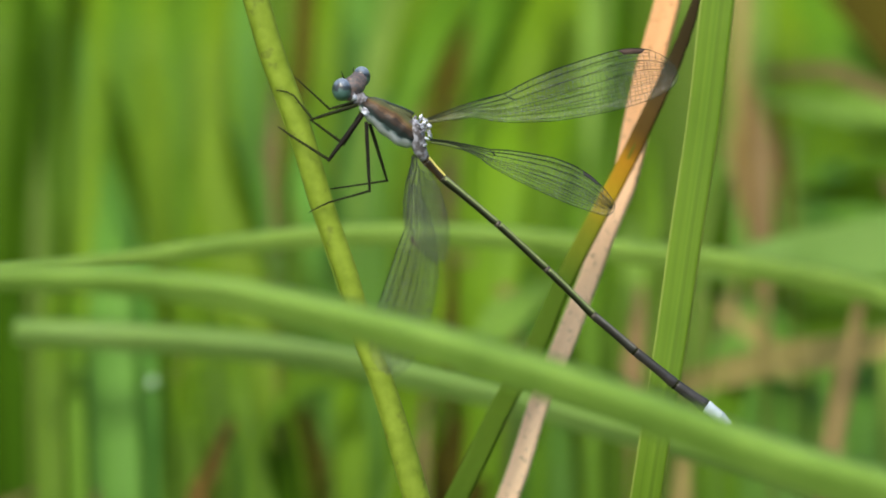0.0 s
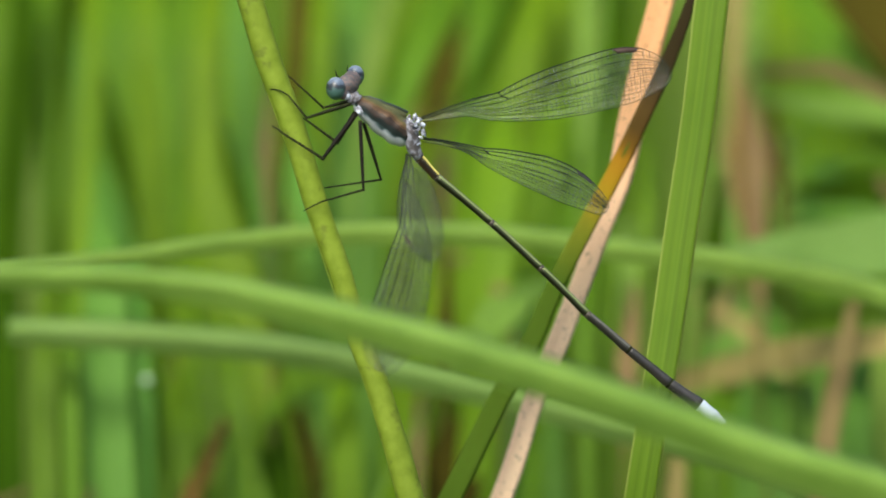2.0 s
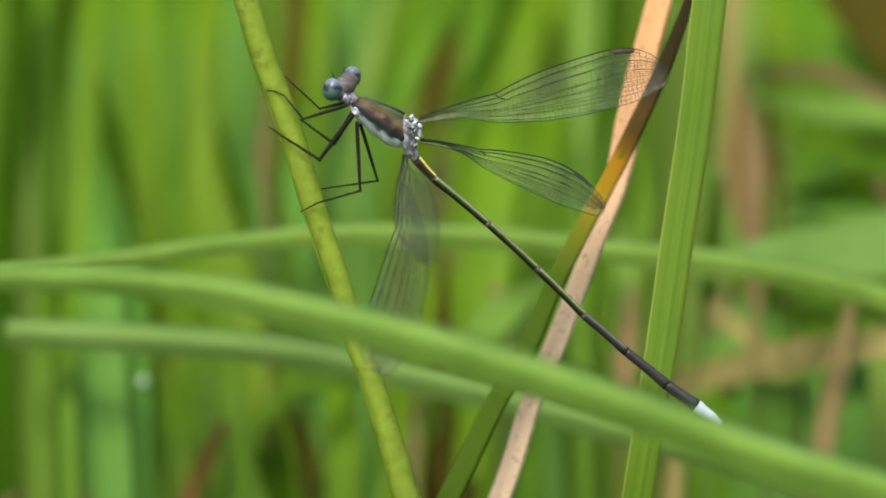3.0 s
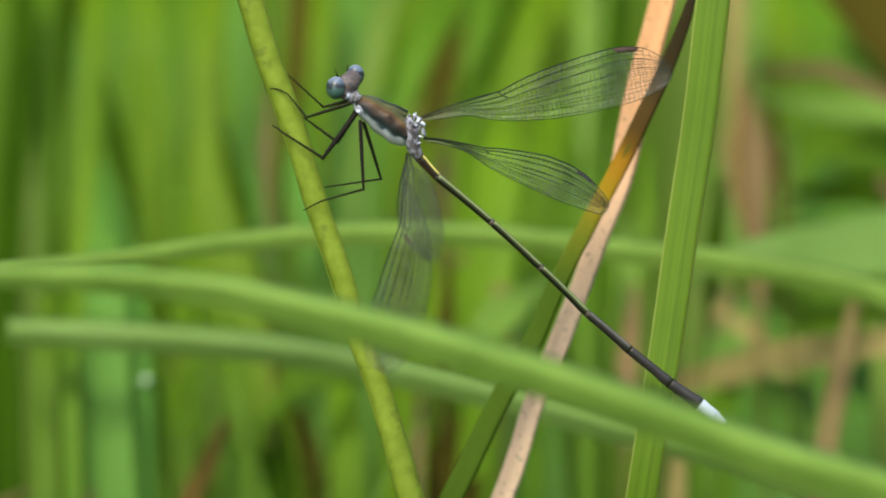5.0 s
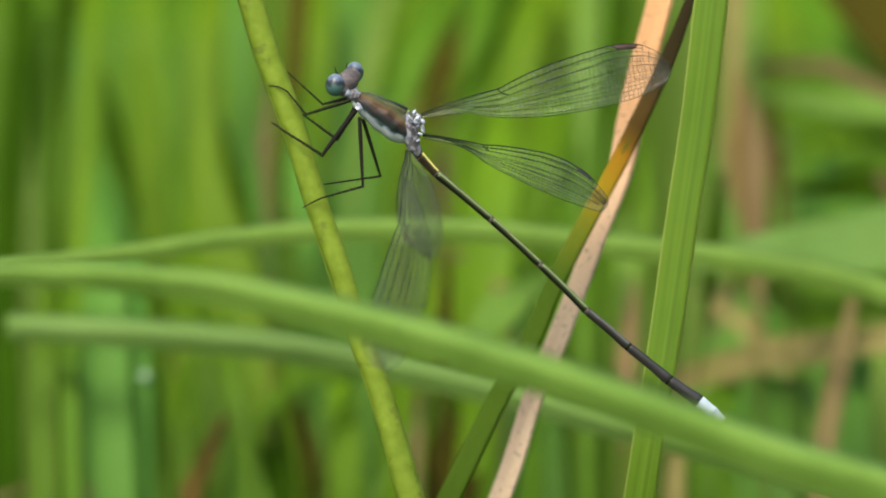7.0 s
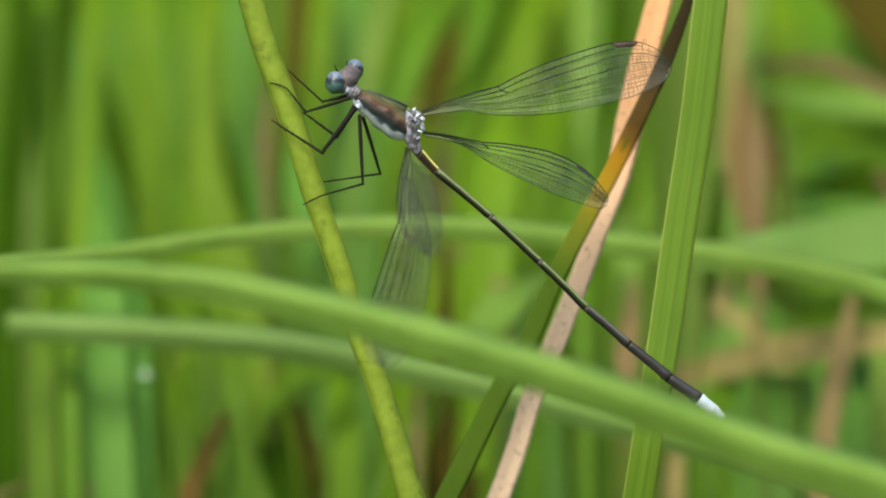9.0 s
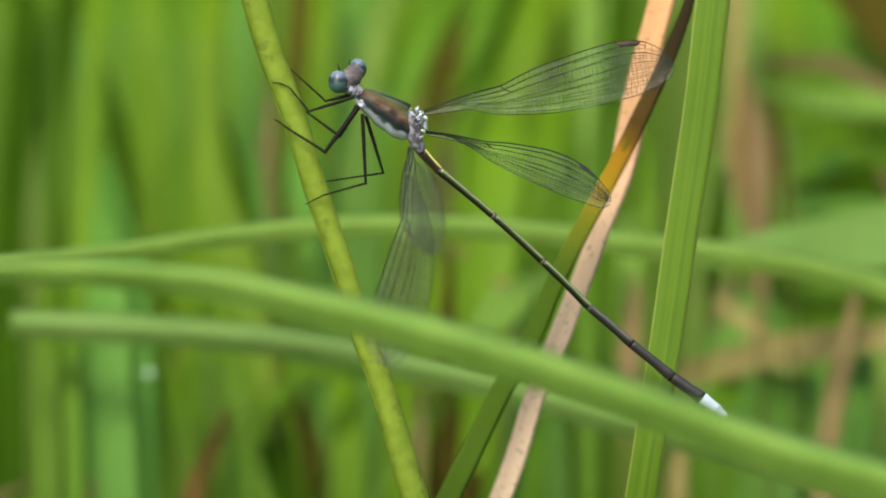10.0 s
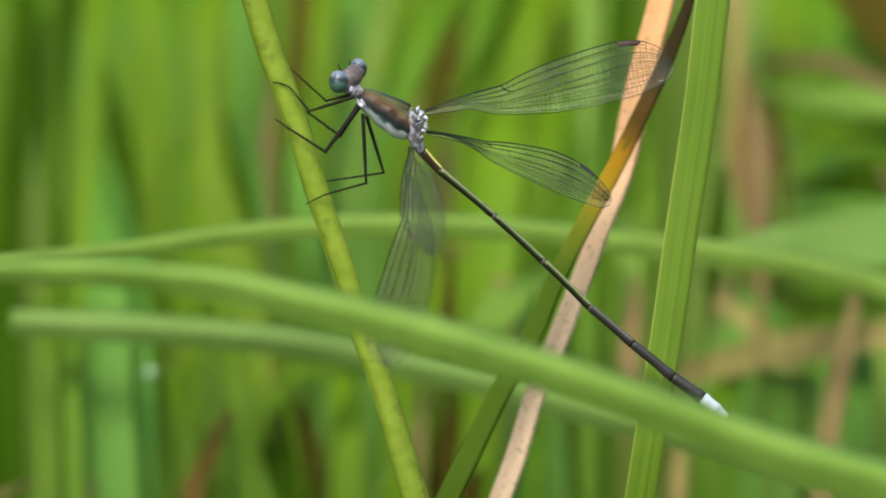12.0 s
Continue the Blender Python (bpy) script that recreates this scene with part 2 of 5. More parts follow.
HEAD = body_material("head_brown", ((0.0, (0.075, 0.07, 0.075)), (1.0, (0.11, 0.10, 0.105))), metal=0.1, rough=0.5, bloom=(0.6, (0.22, 0.15, 0.115)), noise_scale=3600.0)
LEG = body_material("leg_black", ((0.0, (0.013, 0.015, 0.006)), (0.35, (0.024, 0.027, 0.011)), (0.7, (0.010, 0.012, 0.005)), (1.0, (0.013, 0.015, 0.006))), metal=0.0, rough=0.55, gloss=0.05)
LEG_PALE = body_material("leg_striped", ((0.0, (0.012, 0.011, 0.008)), (0.82, (0.012, 0.010, 0.007)), (0.88, (0.11, 0.078, 0.042)), (0.95, (0.09, 0.06, 0.032)), (0.985, (0.012, 0.010, 0.007)), (1.0, (0.012, 0.011, 0.008))), metal=0.0, rough=0.5, gloss=0.05)


def eye_material():
    n = Nodes("eye_blue_grey")
    x, y, z = n.split(n.coord("Object"))
    where = n.coord("Object")
    tone = n.math("ADD", n.math("MULTIPLY", z, 700.0), n.math("MULTIPLY", n.math("SUBTRACT", n.noise(where, 1600.0), 0.5), 0.7))
    colour = n.ramp(n.span(tone, -0.45, 0.75, 0.0, 1.0), ((0.0, (0.045, 0.11, 0.085)), (0.26, (0.06, 0.125, 0.11)), (0.40, (0.010, 0.016, 0.020)), (0.54, (0.012, 0.018, 0.026)), (0.66, (0.12, 0.16, 0.21)), (0.85, (0.23, 0.28, 0.36)), (1.0, (0.10, 0.14, 0.19))))
    facets = n.node("ShaderNodeTexVoronoi", Vector=where, Scale=16000.0).outputs["Distance"]
    s = n.node("ShaderNodeBsdfPrincipled", Roughness=0.42, Normal=n.bump(facets, 0.25, 0.00002))
    n.put(s.inputs["Base Color"], colour)
    s.inputs["Coat Weight"].default_value = 0.25
    return n.done(s.outputs[0])


def membrane_material():
    n = Nodes("wing_membrane")
    film = n.noise(n.coord("Object"), 1900.0, 2.0)
    clear = n.node("ShaderNodeBsdfTransparent", Color=(0.98, 0.985, 0.97))
    gloss = n.node("ShaderNodeBsdfGlossy", Color=(0.85, 0.87, 0.88), Roughness=n.span(film, 0.3, 0.7, 0.2, 0.4), Normal=n.bump(film, 0.4, 0.0002))
    milk_through = n.node("ShaderNodeBsdfTranslucent", Color=(0.75, 0.78, 0.66))
    milk_front = n.node("ShaderNodeBsdfDiffuse", Color=(0.75, 0.78, 0.66))
    rim = n.node("ShaderNodeLayerWeight", Blend=0.25).outputs["Fresnel"]
    shine = n.blend(n.span(rim, 0.0, 1.0, 0.008, 0.14), clear.outputs[0], gloss.outputs[0])
    return n.done(n.blend(n.span(film, 0.35, 0.68, 0.02, 0.085), shine, n.blend(0.5, milk_through.outputs[0], milk_front.outputs[0])))


def plain_material(name, colour, rough=0.5, thin=0.0, gloss=0.5):
    n = Nodes(name)
    var = n.noise(n.coord("Object"), 1500.0)
    colour = n.mix(n.span(var, 0.3, 0.7, 0.0, 1.0), tuple(c * 0.7 for c in colour), tuple(c * 1.25 for c in colour))
    s = n.node("ShaderNodeBsdfPrincipled", Roughness=rough)
    s.inputs["Specular IOR Level"].default_value = gloss
    n.put(s.inputs["Base Color"], colour)
    if not thin:
        return n.done(s.outputs[0])
    return n.done(n.blend(thin, s.outputs[0], n.node("ShaderNodeBsdfTransparent", Color=(0.9, 0.9, 0.9)).outputs[0]))


EYE_SKIN, MEMBRANE, SOIL = eye_material(), membrane_material(), ground_material()
VEIN = plain_material("wing_vein", (0.016, 0.024, 0.010), 0.5, gloss=0.1)
CROSS_VEIN = plain_material("wing_cross_vein", (0.028, 0.038, 0.015), 0.4, gloss=0.3)
STIGMA = plain_material("wing_spot", (0.075, 0.052, 0.042), 0.6, gloss=0.1)
STIGMA_DARK = plain_material("wing_spot_dark", (0.035, 0.035, 0.035), 0.5, gloss=0.3)


def drop_material():
    n = Nodes("dew")
    s = n.node("ShaderNodeBsdfPrincipled", Roughness=0.08, IOR=1.33)
    n.put(s.inputs["Base Color"], (0.62, 0.86, 0.52))
    s.inputs["Transmission Weight"].default_value = 0.2
    return n.done(s.outputs[0])


# ---- mesh helpers ----
def link_mesh(name, verts, faces, uvs, material, smooth=True):
    data = bpy.data.meshes.new(name)
    data.from_pydata(verts, [], faces)
    layer = data.uv_layers.new(name="UVMap")
    for loop in data.loops:
        layer.data[loop.index].uv = uvs[loop.vertex_index]
    data.polygons.foreach_set("use_smooth", [smooth] * len(data.polygons))
    data.materials.append(material)
    return new(name, data)


def part(name, shape, material, parent, label=""):
    """One mesh, in the space of its thing, under a thing or a part."""
    ob = link_mesh(name, *shape, material)
    ob.parent = parent
    return tagged(ob, label) if label else ob


def smooth_line(points, count):
    """A smooth curve through the points, in even steps: the places, where each lies between the points, and its length."""
    p = [Vector(q) for q in points]
    h = [max((b - a).length, 1e-6) for a, b in zip(p, p[1:])]
    slope = [(b - a) / w for a, b, w in zip(p, p[1:], h)]
    m = [slope[0]] + [(slope[i - 1] * h[i] + slope[i] * h[i - 1]) / (h[i] + h[i - 1]) for i in range(1, len(h))] + [slope[-1]]
    dense, knots = [], []
    for i, w in enumerate(h):
        for k in range(24):
            s = k / 24
            dense.append(p[i] * (2 * s ** 3 - 3 * s * s + 1) + m[i] * (w * (s ** 3 - 2 * s * s + s)) + p[i + 1] * (3 * s * s - 2 * s ** 3) + m[i + 1] * (w * (s ** 3 - s * s)))
            knots.append(i + s)
    dense.append(p[-1]), knots.append(len(h))
    run = [0.0]
    for a, b in zip(dense, dense[1:]):
        run.append(run[-1] + (b - a).length)
    want = np.linspace(0, run[-1], count)
    axes = [np.interp(want, run, [q[j] for q in dense]) for j in range(3)]
    return [Vector(q) for q in zip(*axes)], [float(k) for k in np.interp(want, run, knots)], run[-1]


def rings_to_mesh(rings, us, vs, caps=True):
    """Skin a row of rings; us: U of each place round the ring; vs: V of each ring."""
    n = len(rings[0])
    verts = [tuple(q) for r in rings for q in r]
    uvs = [(us[j], vs[i]) for i in range(len(rings)) for j in range(n)]
    faces = [(i * n + j, i * n + j + 1, (i + 1) * n + j + 1, (i + 1) * n + j) for i in range(len(rings) - 1) for j in range(n - 1)]
    if caps:
        faces += [tuple(range(n - 2, -1, -1)), tuple((len(rings) - 1) * n + j for j in range(n - 1))]
    return verts, faces, uvs


def tube(points, radii, sides=12, steps=14, up=(0, 0, 1), flat=1.0, scale=MM, lobes=0.0, straight=False, lump=0.0):
    """A round body along a curve; radii at the points (a number or (upward, sideways)). U = 0.25 lies towards up."""
    if straight:
        line, knots = [Vector(p) for p in points], list(range(len(points)))
        length = sum((b - a).length for a, b in zip(line, line[1:]))
    else:
        line, knots, length = smooth_line(points, steps)
    pairs = [(r, r * flat) if not isinstance(r, tuple) else r for r in radii]
    rings, vs = [], []
    for i, p in enumerate(line):
        t = (line[min(i + 1, len(line) - 1)] - line[max(i - 1, 0)]).normalized()
        side = t.cross(Vector(up)).normalized()
        top = side.cross(t)
        a = float(np.interp(knots[i], range(len(pairs)), [r[0] for r in pairs]))
        b = float(np.interp(knots[i], range(len(pairs)), [r[1] for r in pairs]))
        ring = []
        for j in range(sides + 1):
            w = 2 * math.pi * j / sides
            k = 1 + lobes * math.cos(3 * w)
            if lump:
                k += lump * noise.noise(p * 1.3 + Vector((math.cos(w), math.sin(w), 0)))
            ring.append((p + (side * math.cos(w) * b + top * math.sin(w) * a) * k) * scale)
        rings.append(ring)
        vs.append(i / max(1, len(line) - 1) * length * scale)
    return rings_to_mesh(rings, [j / sides for j in range(sides + 1)], vs)


def ball(centre, radii, turn=(0, 0, 0), sides=20, rows=12, scale=MM, lump=0.0, seed=0):
    """An ellipsoid, its long axis along its own x."""
    m = Euler([radians(a) for a in turn]).to_matrix()
    rings = []
    for i in range(rows + 1):
        w = math.pi * min(max(i / rows, 0.02), 0.98)
        ring = []
        for j in range(sides + 1):
            v = 2 * math.pi * j / sides
            d = Vector((-math.cos(w), math.sin(w) * math.cos(v), math.sin(w) * math.sin(v)))
            k = 1 + lump * noise.noise(d * 2.1 + Vector((seed, 0, 0)))
            ring.append((Vector(centre) + m @ Vector((d.x * radii[0], d.y * radii[1], d.z * radii[2])) * k) * scale)
        rings.append(ring)
    return rings_to_mesh(rings, [j / sides for j in range(sides + 1)], [i / rows for i in range(rows + 1)])


SECTION = [(-1.0, 0.0), (-0.66, 1.0), (-0.33, 1.0), (0.0, 1.0), (0.33, 1.0), (0.66, 1.0), (1.0, 0.0), (0.66, -1.0), (0.33, -1.0), (0.0, -1.0), (-0.33, -1.0), (-0.66, -1.0), (-1.0, 0.0)]


def leaf_shape(points, widths, fold=0.25, face=(0, -1, 0.25), turn=0.0, twist=0.0, thick=0.14, steps=44, wavy=0.0, unit=False):
    """A grass leaf along a curve: a keeled strip with real thickness, thin at its edges. Points and widths in mm."""
    line, knots, length = smooth_line(points, steps)
    rings, vs = [], []
    for i, p in enumerate(line):
        t = (line[min(i + 1, steps - 1)] - line[max(i - 1, 0)]).normalized()
        w = float(np.interp(knots[i], range(len(widths)), widths))
        spin = Matrix.Rotation(radians(turn + twist * i / (steps - 1) + wavy * noise.noise(p * 0.02)), 3, t)
        side = (spin @ t.cross(Vector(face))).normalized()
        out = side.cross(t).normalized()
        ring = []
        for u, h in SECTION:
            ring.append((p + side * (u * w / 2) + out * (fold * (abs(u) ** 1.25 - 0.45) * w / 2 + h * min(thick, w * 0.12) * (1 - 0.55 * abs(u)))) * MM)
        rings.append(ring)
        vs.append(i / (steps - 1) * (1.0 if unit else length * MM))
    return rings_to_mesh(rings, [(u + 1) / 2 for u, _ in SECTION], vs)


def rooted(points, lean=0.45, reach=130.0):
    """The curve with its root in the soil added below its first point, going on the way the leaf leaves it."""
    a, b = Vector(points[0]), Vector(points[1])
    d = (a - b).normalized()
    fall = max(-d.z, 0.12)
    off = Vector((d.x, d.y, 0)) / fall * a.z * lean
    if off.length > reach:
        off *= reach / off.length
    root = Vector((a.x + off.x, a.y + off.y, -3.0))
    mid = a.lerp(root, 0.5) + Vector((off.x, off.y, 0)) * 0.18
    return [tuple(root), tuple(mid)] + list(points)


def leaf(name, points, widths, material, label, group="", lean=0.45, category="grass blade", keel=None, **more):
    path = rooted(points, lean)
    if not isinstance(widths, (list, tuple)):
        widths = [widths] * (len(points) - 1) + [widths * 0.5]
    widths = [widths[0] * 0.75, widths[0] * 0.95] + list(widths)
    root = Vector(path[0])
    moved = [tuple(Vector(p) - root) for p in path]
    ob = link_mesh(name, *leaf_shape(moved, widths, **more), material)
    ob.location = root * MM
    if keel:
        line, knots, _ = smooth_line(moved, 60)
        bend = more.get("fold", 0.25)
        sink = [0.45 * bend * float(np.interp(k, range(len(widths)), widths)) / 2 + 0.13 for k in knots]
        near = [p - Vector(more.get("face", (0, -1, 0.25))).normalized() * d for p, d in zip(line, sink)]
        part("midrib", tube(near, [0.16 * float(np.interp(k, range(len(widths)), widths)) / 2.5 for k in knots], sides=6, straight=True), keel, ob, "raised midrib of the leaf")
    return tagged(ob, label, category, group)


# ---- ground ----
def build_ground():
    ticks = [math.copysign(abs(k / 40) ** 3 * 300, k) for k in range(-40, 41)]
    verts, faces = [], []
    n = len(ticks)
    for y in ticks:
        for x in ticks:
            r = math.hypot(x, y)
            verts.append((x, y, 0.012 * noise.noise((x * 3, y * 3, 0)) + 0.5 * min(1, r / 120) * noise.noise((x * 0.03, y * 0.03, 4)) - 0.004))
    faces = [(j * n + i, j * n + i + 1, (j + 1) * n + i + 1, (j + 1) * n + i) for j in range(n - 1) for i in range(n - 1)]
    ob = link_mesh("ground", verts, faces, [(v[0], v[1]) for v in verts], SOIL)
    tagged(ob, "damp dark soil with dead grass litter under the sedge", "ground", kind="structure")


build_ground()


# ---- the plants near the damselfly ----
def perch_stem():
    path = rooted([(-2.1, -4.8, 282.0), (-3.7, -3.4, 287.4), (-5.1, -2.3, 291.6), (-6.0, -1.7, 293.5), (-7.2, -0.6, 297.9), (-9.3, 1.0, 303.7), (-11.2, 2.6, 309.8), (-12.8, 3.7, 313.9), (-14.2, 4.9, 318.4), (-17.5, 9.6, 328.1)], 0.5)
    root = Vector(path[0])
    moved = [tuple(Vector(p) - root) for p in path]
    plant = new("sedge_plant")
    plant.location = root * MM
    tagged(plant, "yellow-green sedge stem with small dark specks", "sedge", "sedge stems and leaves")
    stem = part("stem", tube(moved, [1.35, 1.15, 1.02, 0.95, 0.90, 0.77, 0.83, 0.9, 0.92, 0.97, 0.98, 0.8], sides=18, steps=220, up=(0, -1, 0.2), lobes=0.05, lump=0.03), STEM, plant)
    line, _, _ = smooth_line(moved, 60)
    for turn in (155, 265, 20):
        rim = []
        for i, p in enumerate(line):
            t = (line[min(i + 1, 59)] - line[max(i - 1, 0)]).normalized()
            side = t.cross(Vector((0, -1, 0.2))).normalized()
            rim.append(p + (side * math.cos(radians(turn)) + side.cross(t) * math.sin(radians(turn))) * (0.87 + 0.3 * max(0.0, 0.55 - i / 59)))
        part("ridge", tube(rim, [0.045] * 60, sides=6, straight=True), RIDGE, stem, "darker green ridge of the stem")
    return plant


RIDGE = leaf_material("stem_ridge", (0.14, 0.22, 0.014), (0.21, 0.30, 0.03), thin=0.1, vary=0.02)
plant = perch_stem()
NEAR = "sedge stems and leaves"
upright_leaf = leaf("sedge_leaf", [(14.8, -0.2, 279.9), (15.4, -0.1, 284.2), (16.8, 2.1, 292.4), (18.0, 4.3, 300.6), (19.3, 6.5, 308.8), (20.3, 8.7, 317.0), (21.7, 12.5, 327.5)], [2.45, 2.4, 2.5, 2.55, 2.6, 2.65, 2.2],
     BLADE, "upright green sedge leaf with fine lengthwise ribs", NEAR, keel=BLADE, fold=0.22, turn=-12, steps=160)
dry_leaf = leaf("sedge_leaf", [(4.1, 8.4, 277.2), (5.7, 9.5, 281.4), (7.0, 10.6, 285.6), (8.8, 11.7, 289.7), (10.5, 12.9, 293.9), (12.1, 14.0, 298.1), (13.7, 16.1, 302.0), (14.6, 17.2, 306.2), (15.6, 18.3, 310.4), (16.8, 20.4, 314.3), (18.7, 24.6, 322.3)],
     [1.75, 1.7, 1.58, 1.75, 1.62, 1.6, 2.0, 2.2, 2.1, 2.05, 1.6], ORANGE, "dry orange-pink dead sedge leaf", NEAR, keel=ORANGE, unit=True, fold=0.2, turn=10, steps=160)
decayed_leaf = leaf("sedge_leaf", [(0.0, 5.5, 278.1), (2.1, 6.6, 282.2), (4.2, 7.7, 286.4), (6.7, 8.9, 290.6), (8.5, 10.0, 294.7), (10.7, 11.1, 298.9), (13.0, 12.2, 303.0), (14.1, 12.8, 305.1), (15.1, 12.8, 307.3), (17.1, 13.9, 311.4), (18.6, 14.4, 315.3), (19.5, 15.3, 318.6)],
     [1.75, 1.75, 1.65, 1.6, 1.45, 1.4, 1.3, 1.35, 1.3, 1.2, 0.85, 0.15], DECAYED, "green sedge leaf with a yellow and blackened decaying tip", NEAR, keel=DECAYED, unit=True, fold=0.12, turn=0, steps=180)
front_leaf = leaf("sedge_leaf", [(37.6, -49.3, 293.9), (30.2, -48.5, 296.6), (23.0, -48.0, 298.7), (15.6, -47.3, 301.3), (7.9, -46.6, 303.9), (0.2, -45.0, 305.9), (-7.1, -43.5, 307.5), (-14.9, -42.1, 308.9), (-22.6, -41.9, 309.7), (-30.5, -40.9, 309.6), (-40.2, -41.2, 308.7)],
     [3.6, 3.5, 3.3, 3.2, 3.05, 3.0, 2.8, 2.45, 2.0, 1.7, 0.6], ARCH, "long light green sedge leaf arching across in front", NEAR, keel=ARCH, fold=-1.05, face=(0, -0.82, 0.57), steps=220)
leaf("sedge_leaf", [(46.5, 41.5, 281.4), (32.7, 42.8, 286.4), (23.5, 43.3, 288.1), (14.4, 42.6, 289.3), (5.3, 41.9, 290.6), (-3.8, 41.0, 291.2), (-11.1, 40.0, 291.2), (-18.3, 37.8, 291.0), (-26.3, 35.6, 290.4), (-35.2, 33.4, 290.1), (-46.2, 31.0, 289.0)],
     [2.41, 2.31, 2.21, 2.11, 2.01, 2.01, 1.91, 1.71, 1.51, 1.2, 0.4], ARCH, "light green sedge leaf arching level behind the stem", NEAR, keel=ARCH, fold=-0.68, face=(0, -0.80, 0.60), steps=220)
blunt_leaf = leaf("sedge_leaf", [(36.0, 40.1, 268.4), (28.3, 40.9, 271.2), (21.7, 41.3, 273.1), (15.8, 41.7, 274.4), (9.5, 42.2, 276.1), (4.4, 43.6, 277.1), (-2.0, 45.0, 278.2), (-8.5, 46.3, 279.3), (-17.7, 47.5, 280.2), (-27.0, 48.7, 280.5), (-35.4, 49.6, 280.7)],
     [2.8, 2.8, 2.75, 2.7, 2.65, 2.6, 2.55, 2.5, 2.5, 2.45, 2.2], ARCH_PALE, "pale green sedge leaf with a blunt broken tip", NEAR, keel=ARCH_PALE, fold=-0.8, face=(0, -0.88, 0.47), steps=200)

# ---- the blurred grass behind ----
BACK = "grass behind the damselfly"
UPWARD = (0, -0.75, 0.65)
GRASS_WORDS = {id(GREEN): "mid green grass blade among the sedge", id(YELLOW_GREEN): "bright yellow-green grass blade", id(PALE_GREEN): "pale green grass blade", id(BROAD): "broad pale green sedge leaf",
               id(DEEP_SHADE_GREEN): "dark green narrow grass blade with shade in its colour", id(EMERALD): "fresh emerald green grass blade", id(BROWN): "withered brown grass blade", id(TAN): "dry tan dead grass blade", id(DUSKY): "dusky pink-brown withered grass blade", id(SHADED_BROWN): "dark olive-brown grass blade with shade in its colour",
               id(RUST): "rust-brown withered grass blade", id(OCHRE): "dry ochre-brown dead grass blade"}


def behind(material, width, points, **more):
    return leaf("grass_blade", points, width, material, GRASS_WORDS[id(material)], BACK, steps=36, **more)


# broad far strips
behind(DEEP_SHADE_GREEN, 7.5, [(-49.3, 238.5, 202.8), (-49.1, 248.7, 229.5), (-48.1, 261.0, 263.8)])
behind(GREEN, 6.9, [(-43.7, 243.2, 201.3), (-43.5, 253.6, 228.2), (-43.4, 265.9, 262.7)])
behind(EMERALD, 7.4, [(-36.9, 232.2, 204.7), (-37.3, 240.9, 225.3), (-37.8, 249.4, 245.4), (-38.5, 255.7, 257.3)])
behind(GREEN, 6.9, [(-32.3, 241.3, 201.9), (-32.3, 251.6, 228.8), (-32.8, 264.0, 263.1)])
behind(YELLOW_GREEN, 6.9, [(-26.9, 238.5, 202.8), (-26.7, 248.7, 229.5), (-24.9, 261.0, 263.8)])
behind(GREEN, 7.4, [(-20.3, 233.7, 204.3), (-19.4, 243.9, 230.9), (-17.6, 256.1, 264.9)])
behind(EMERALD, 8.1, [(-13.9, 239.4, 202.5), (-14.3, 249.7, 229.3), (-9.0, 262.0, 263.6)])
behind(YELLOW_GREEN, 7.5, [(-7.7, 243.2, 201.3), (-7.8, 253.6, 228.2), (-1.5, 265.9, 262.7)])
behind(YELLOW_GREEN, 7.6, [(-1.5, 245.1, 200.7), (-0.9, 255.5, 227.7), (6.1, 267.9, 262.2)])
behind(YELLOW_GREEN, 7.5, [(6.0, 239.4, 202.5), (6.0, 249.7, 229.3), (12.3, 262.0, 263.6)])
behind(GREEN, 6.8, [(12.4, 235.6, 203.7), (13.4, 245.8, 230.3), (17.2, 258.1, 264.4)])
behind(GREEN, 6.9, [(19.1, 241.3, 201.9), (20.4, 251.6, 228.8), (23.0, 264.0, 263.1)])
behind(PALE_GREEN, 7.6, [(26.1, 248.0, 199.8), (26.9, 258.4, 226.9), (28.9, 270.8, 261.6)])
behind(EMERALD, 8.1, [(32.6, 238.5, 202.8), (33.4, 247.1, 223.5), (34.1, 255.7, 243.9)])
behind(GREEN, 8.2, [(40.0, 248.0, 199.8), (40.7, 258.4, 226.9), (41.5, 270.8, 261.6)])
behind(EMERALD, 7.5, [(46.3, 238.5, 202.8), (45.8, 246.3, 220.5), (46.6, 254.9, 240.8)])
behind(GREEN, 8.3, [(52.9, 252.8, 198.3), (51.8, 263.2, 225.6), (51.3, 275.7, 260.5)])
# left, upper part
behind(DEEP_SHADE_GREEN, [2.4, 2.7, 2.6, 2.5, 2.2], [(-37.6, 69.3, 255.5), (-37.6, 77.2, 273.3), (-37.4, 82.1, 280.1), (-36.5, 88.2, 291.1), (-36.2, 93.8, 300.4)])
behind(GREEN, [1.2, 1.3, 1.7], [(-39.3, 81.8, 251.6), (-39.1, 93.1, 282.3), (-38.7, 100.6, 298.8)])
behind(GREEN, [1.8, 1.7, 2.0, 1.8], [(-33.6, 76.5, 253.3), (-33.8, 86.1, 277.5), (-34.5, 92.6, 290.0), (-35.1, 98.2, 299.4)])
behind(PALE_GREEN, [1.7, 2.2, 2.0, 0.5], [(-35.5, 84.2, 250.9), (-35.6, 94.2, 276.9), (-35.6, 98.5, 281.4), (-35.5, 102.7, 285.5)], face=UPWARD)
behind(DEEP_SHADE_GREEN, [0.2, 0.4, 2.1, 2.4], [(-32.4, 76.7, 285.0), (-32.6, 81.6, 291.7), (-32.3, 85.9, 296.2), (-32.3, 90.4, 301.2)])
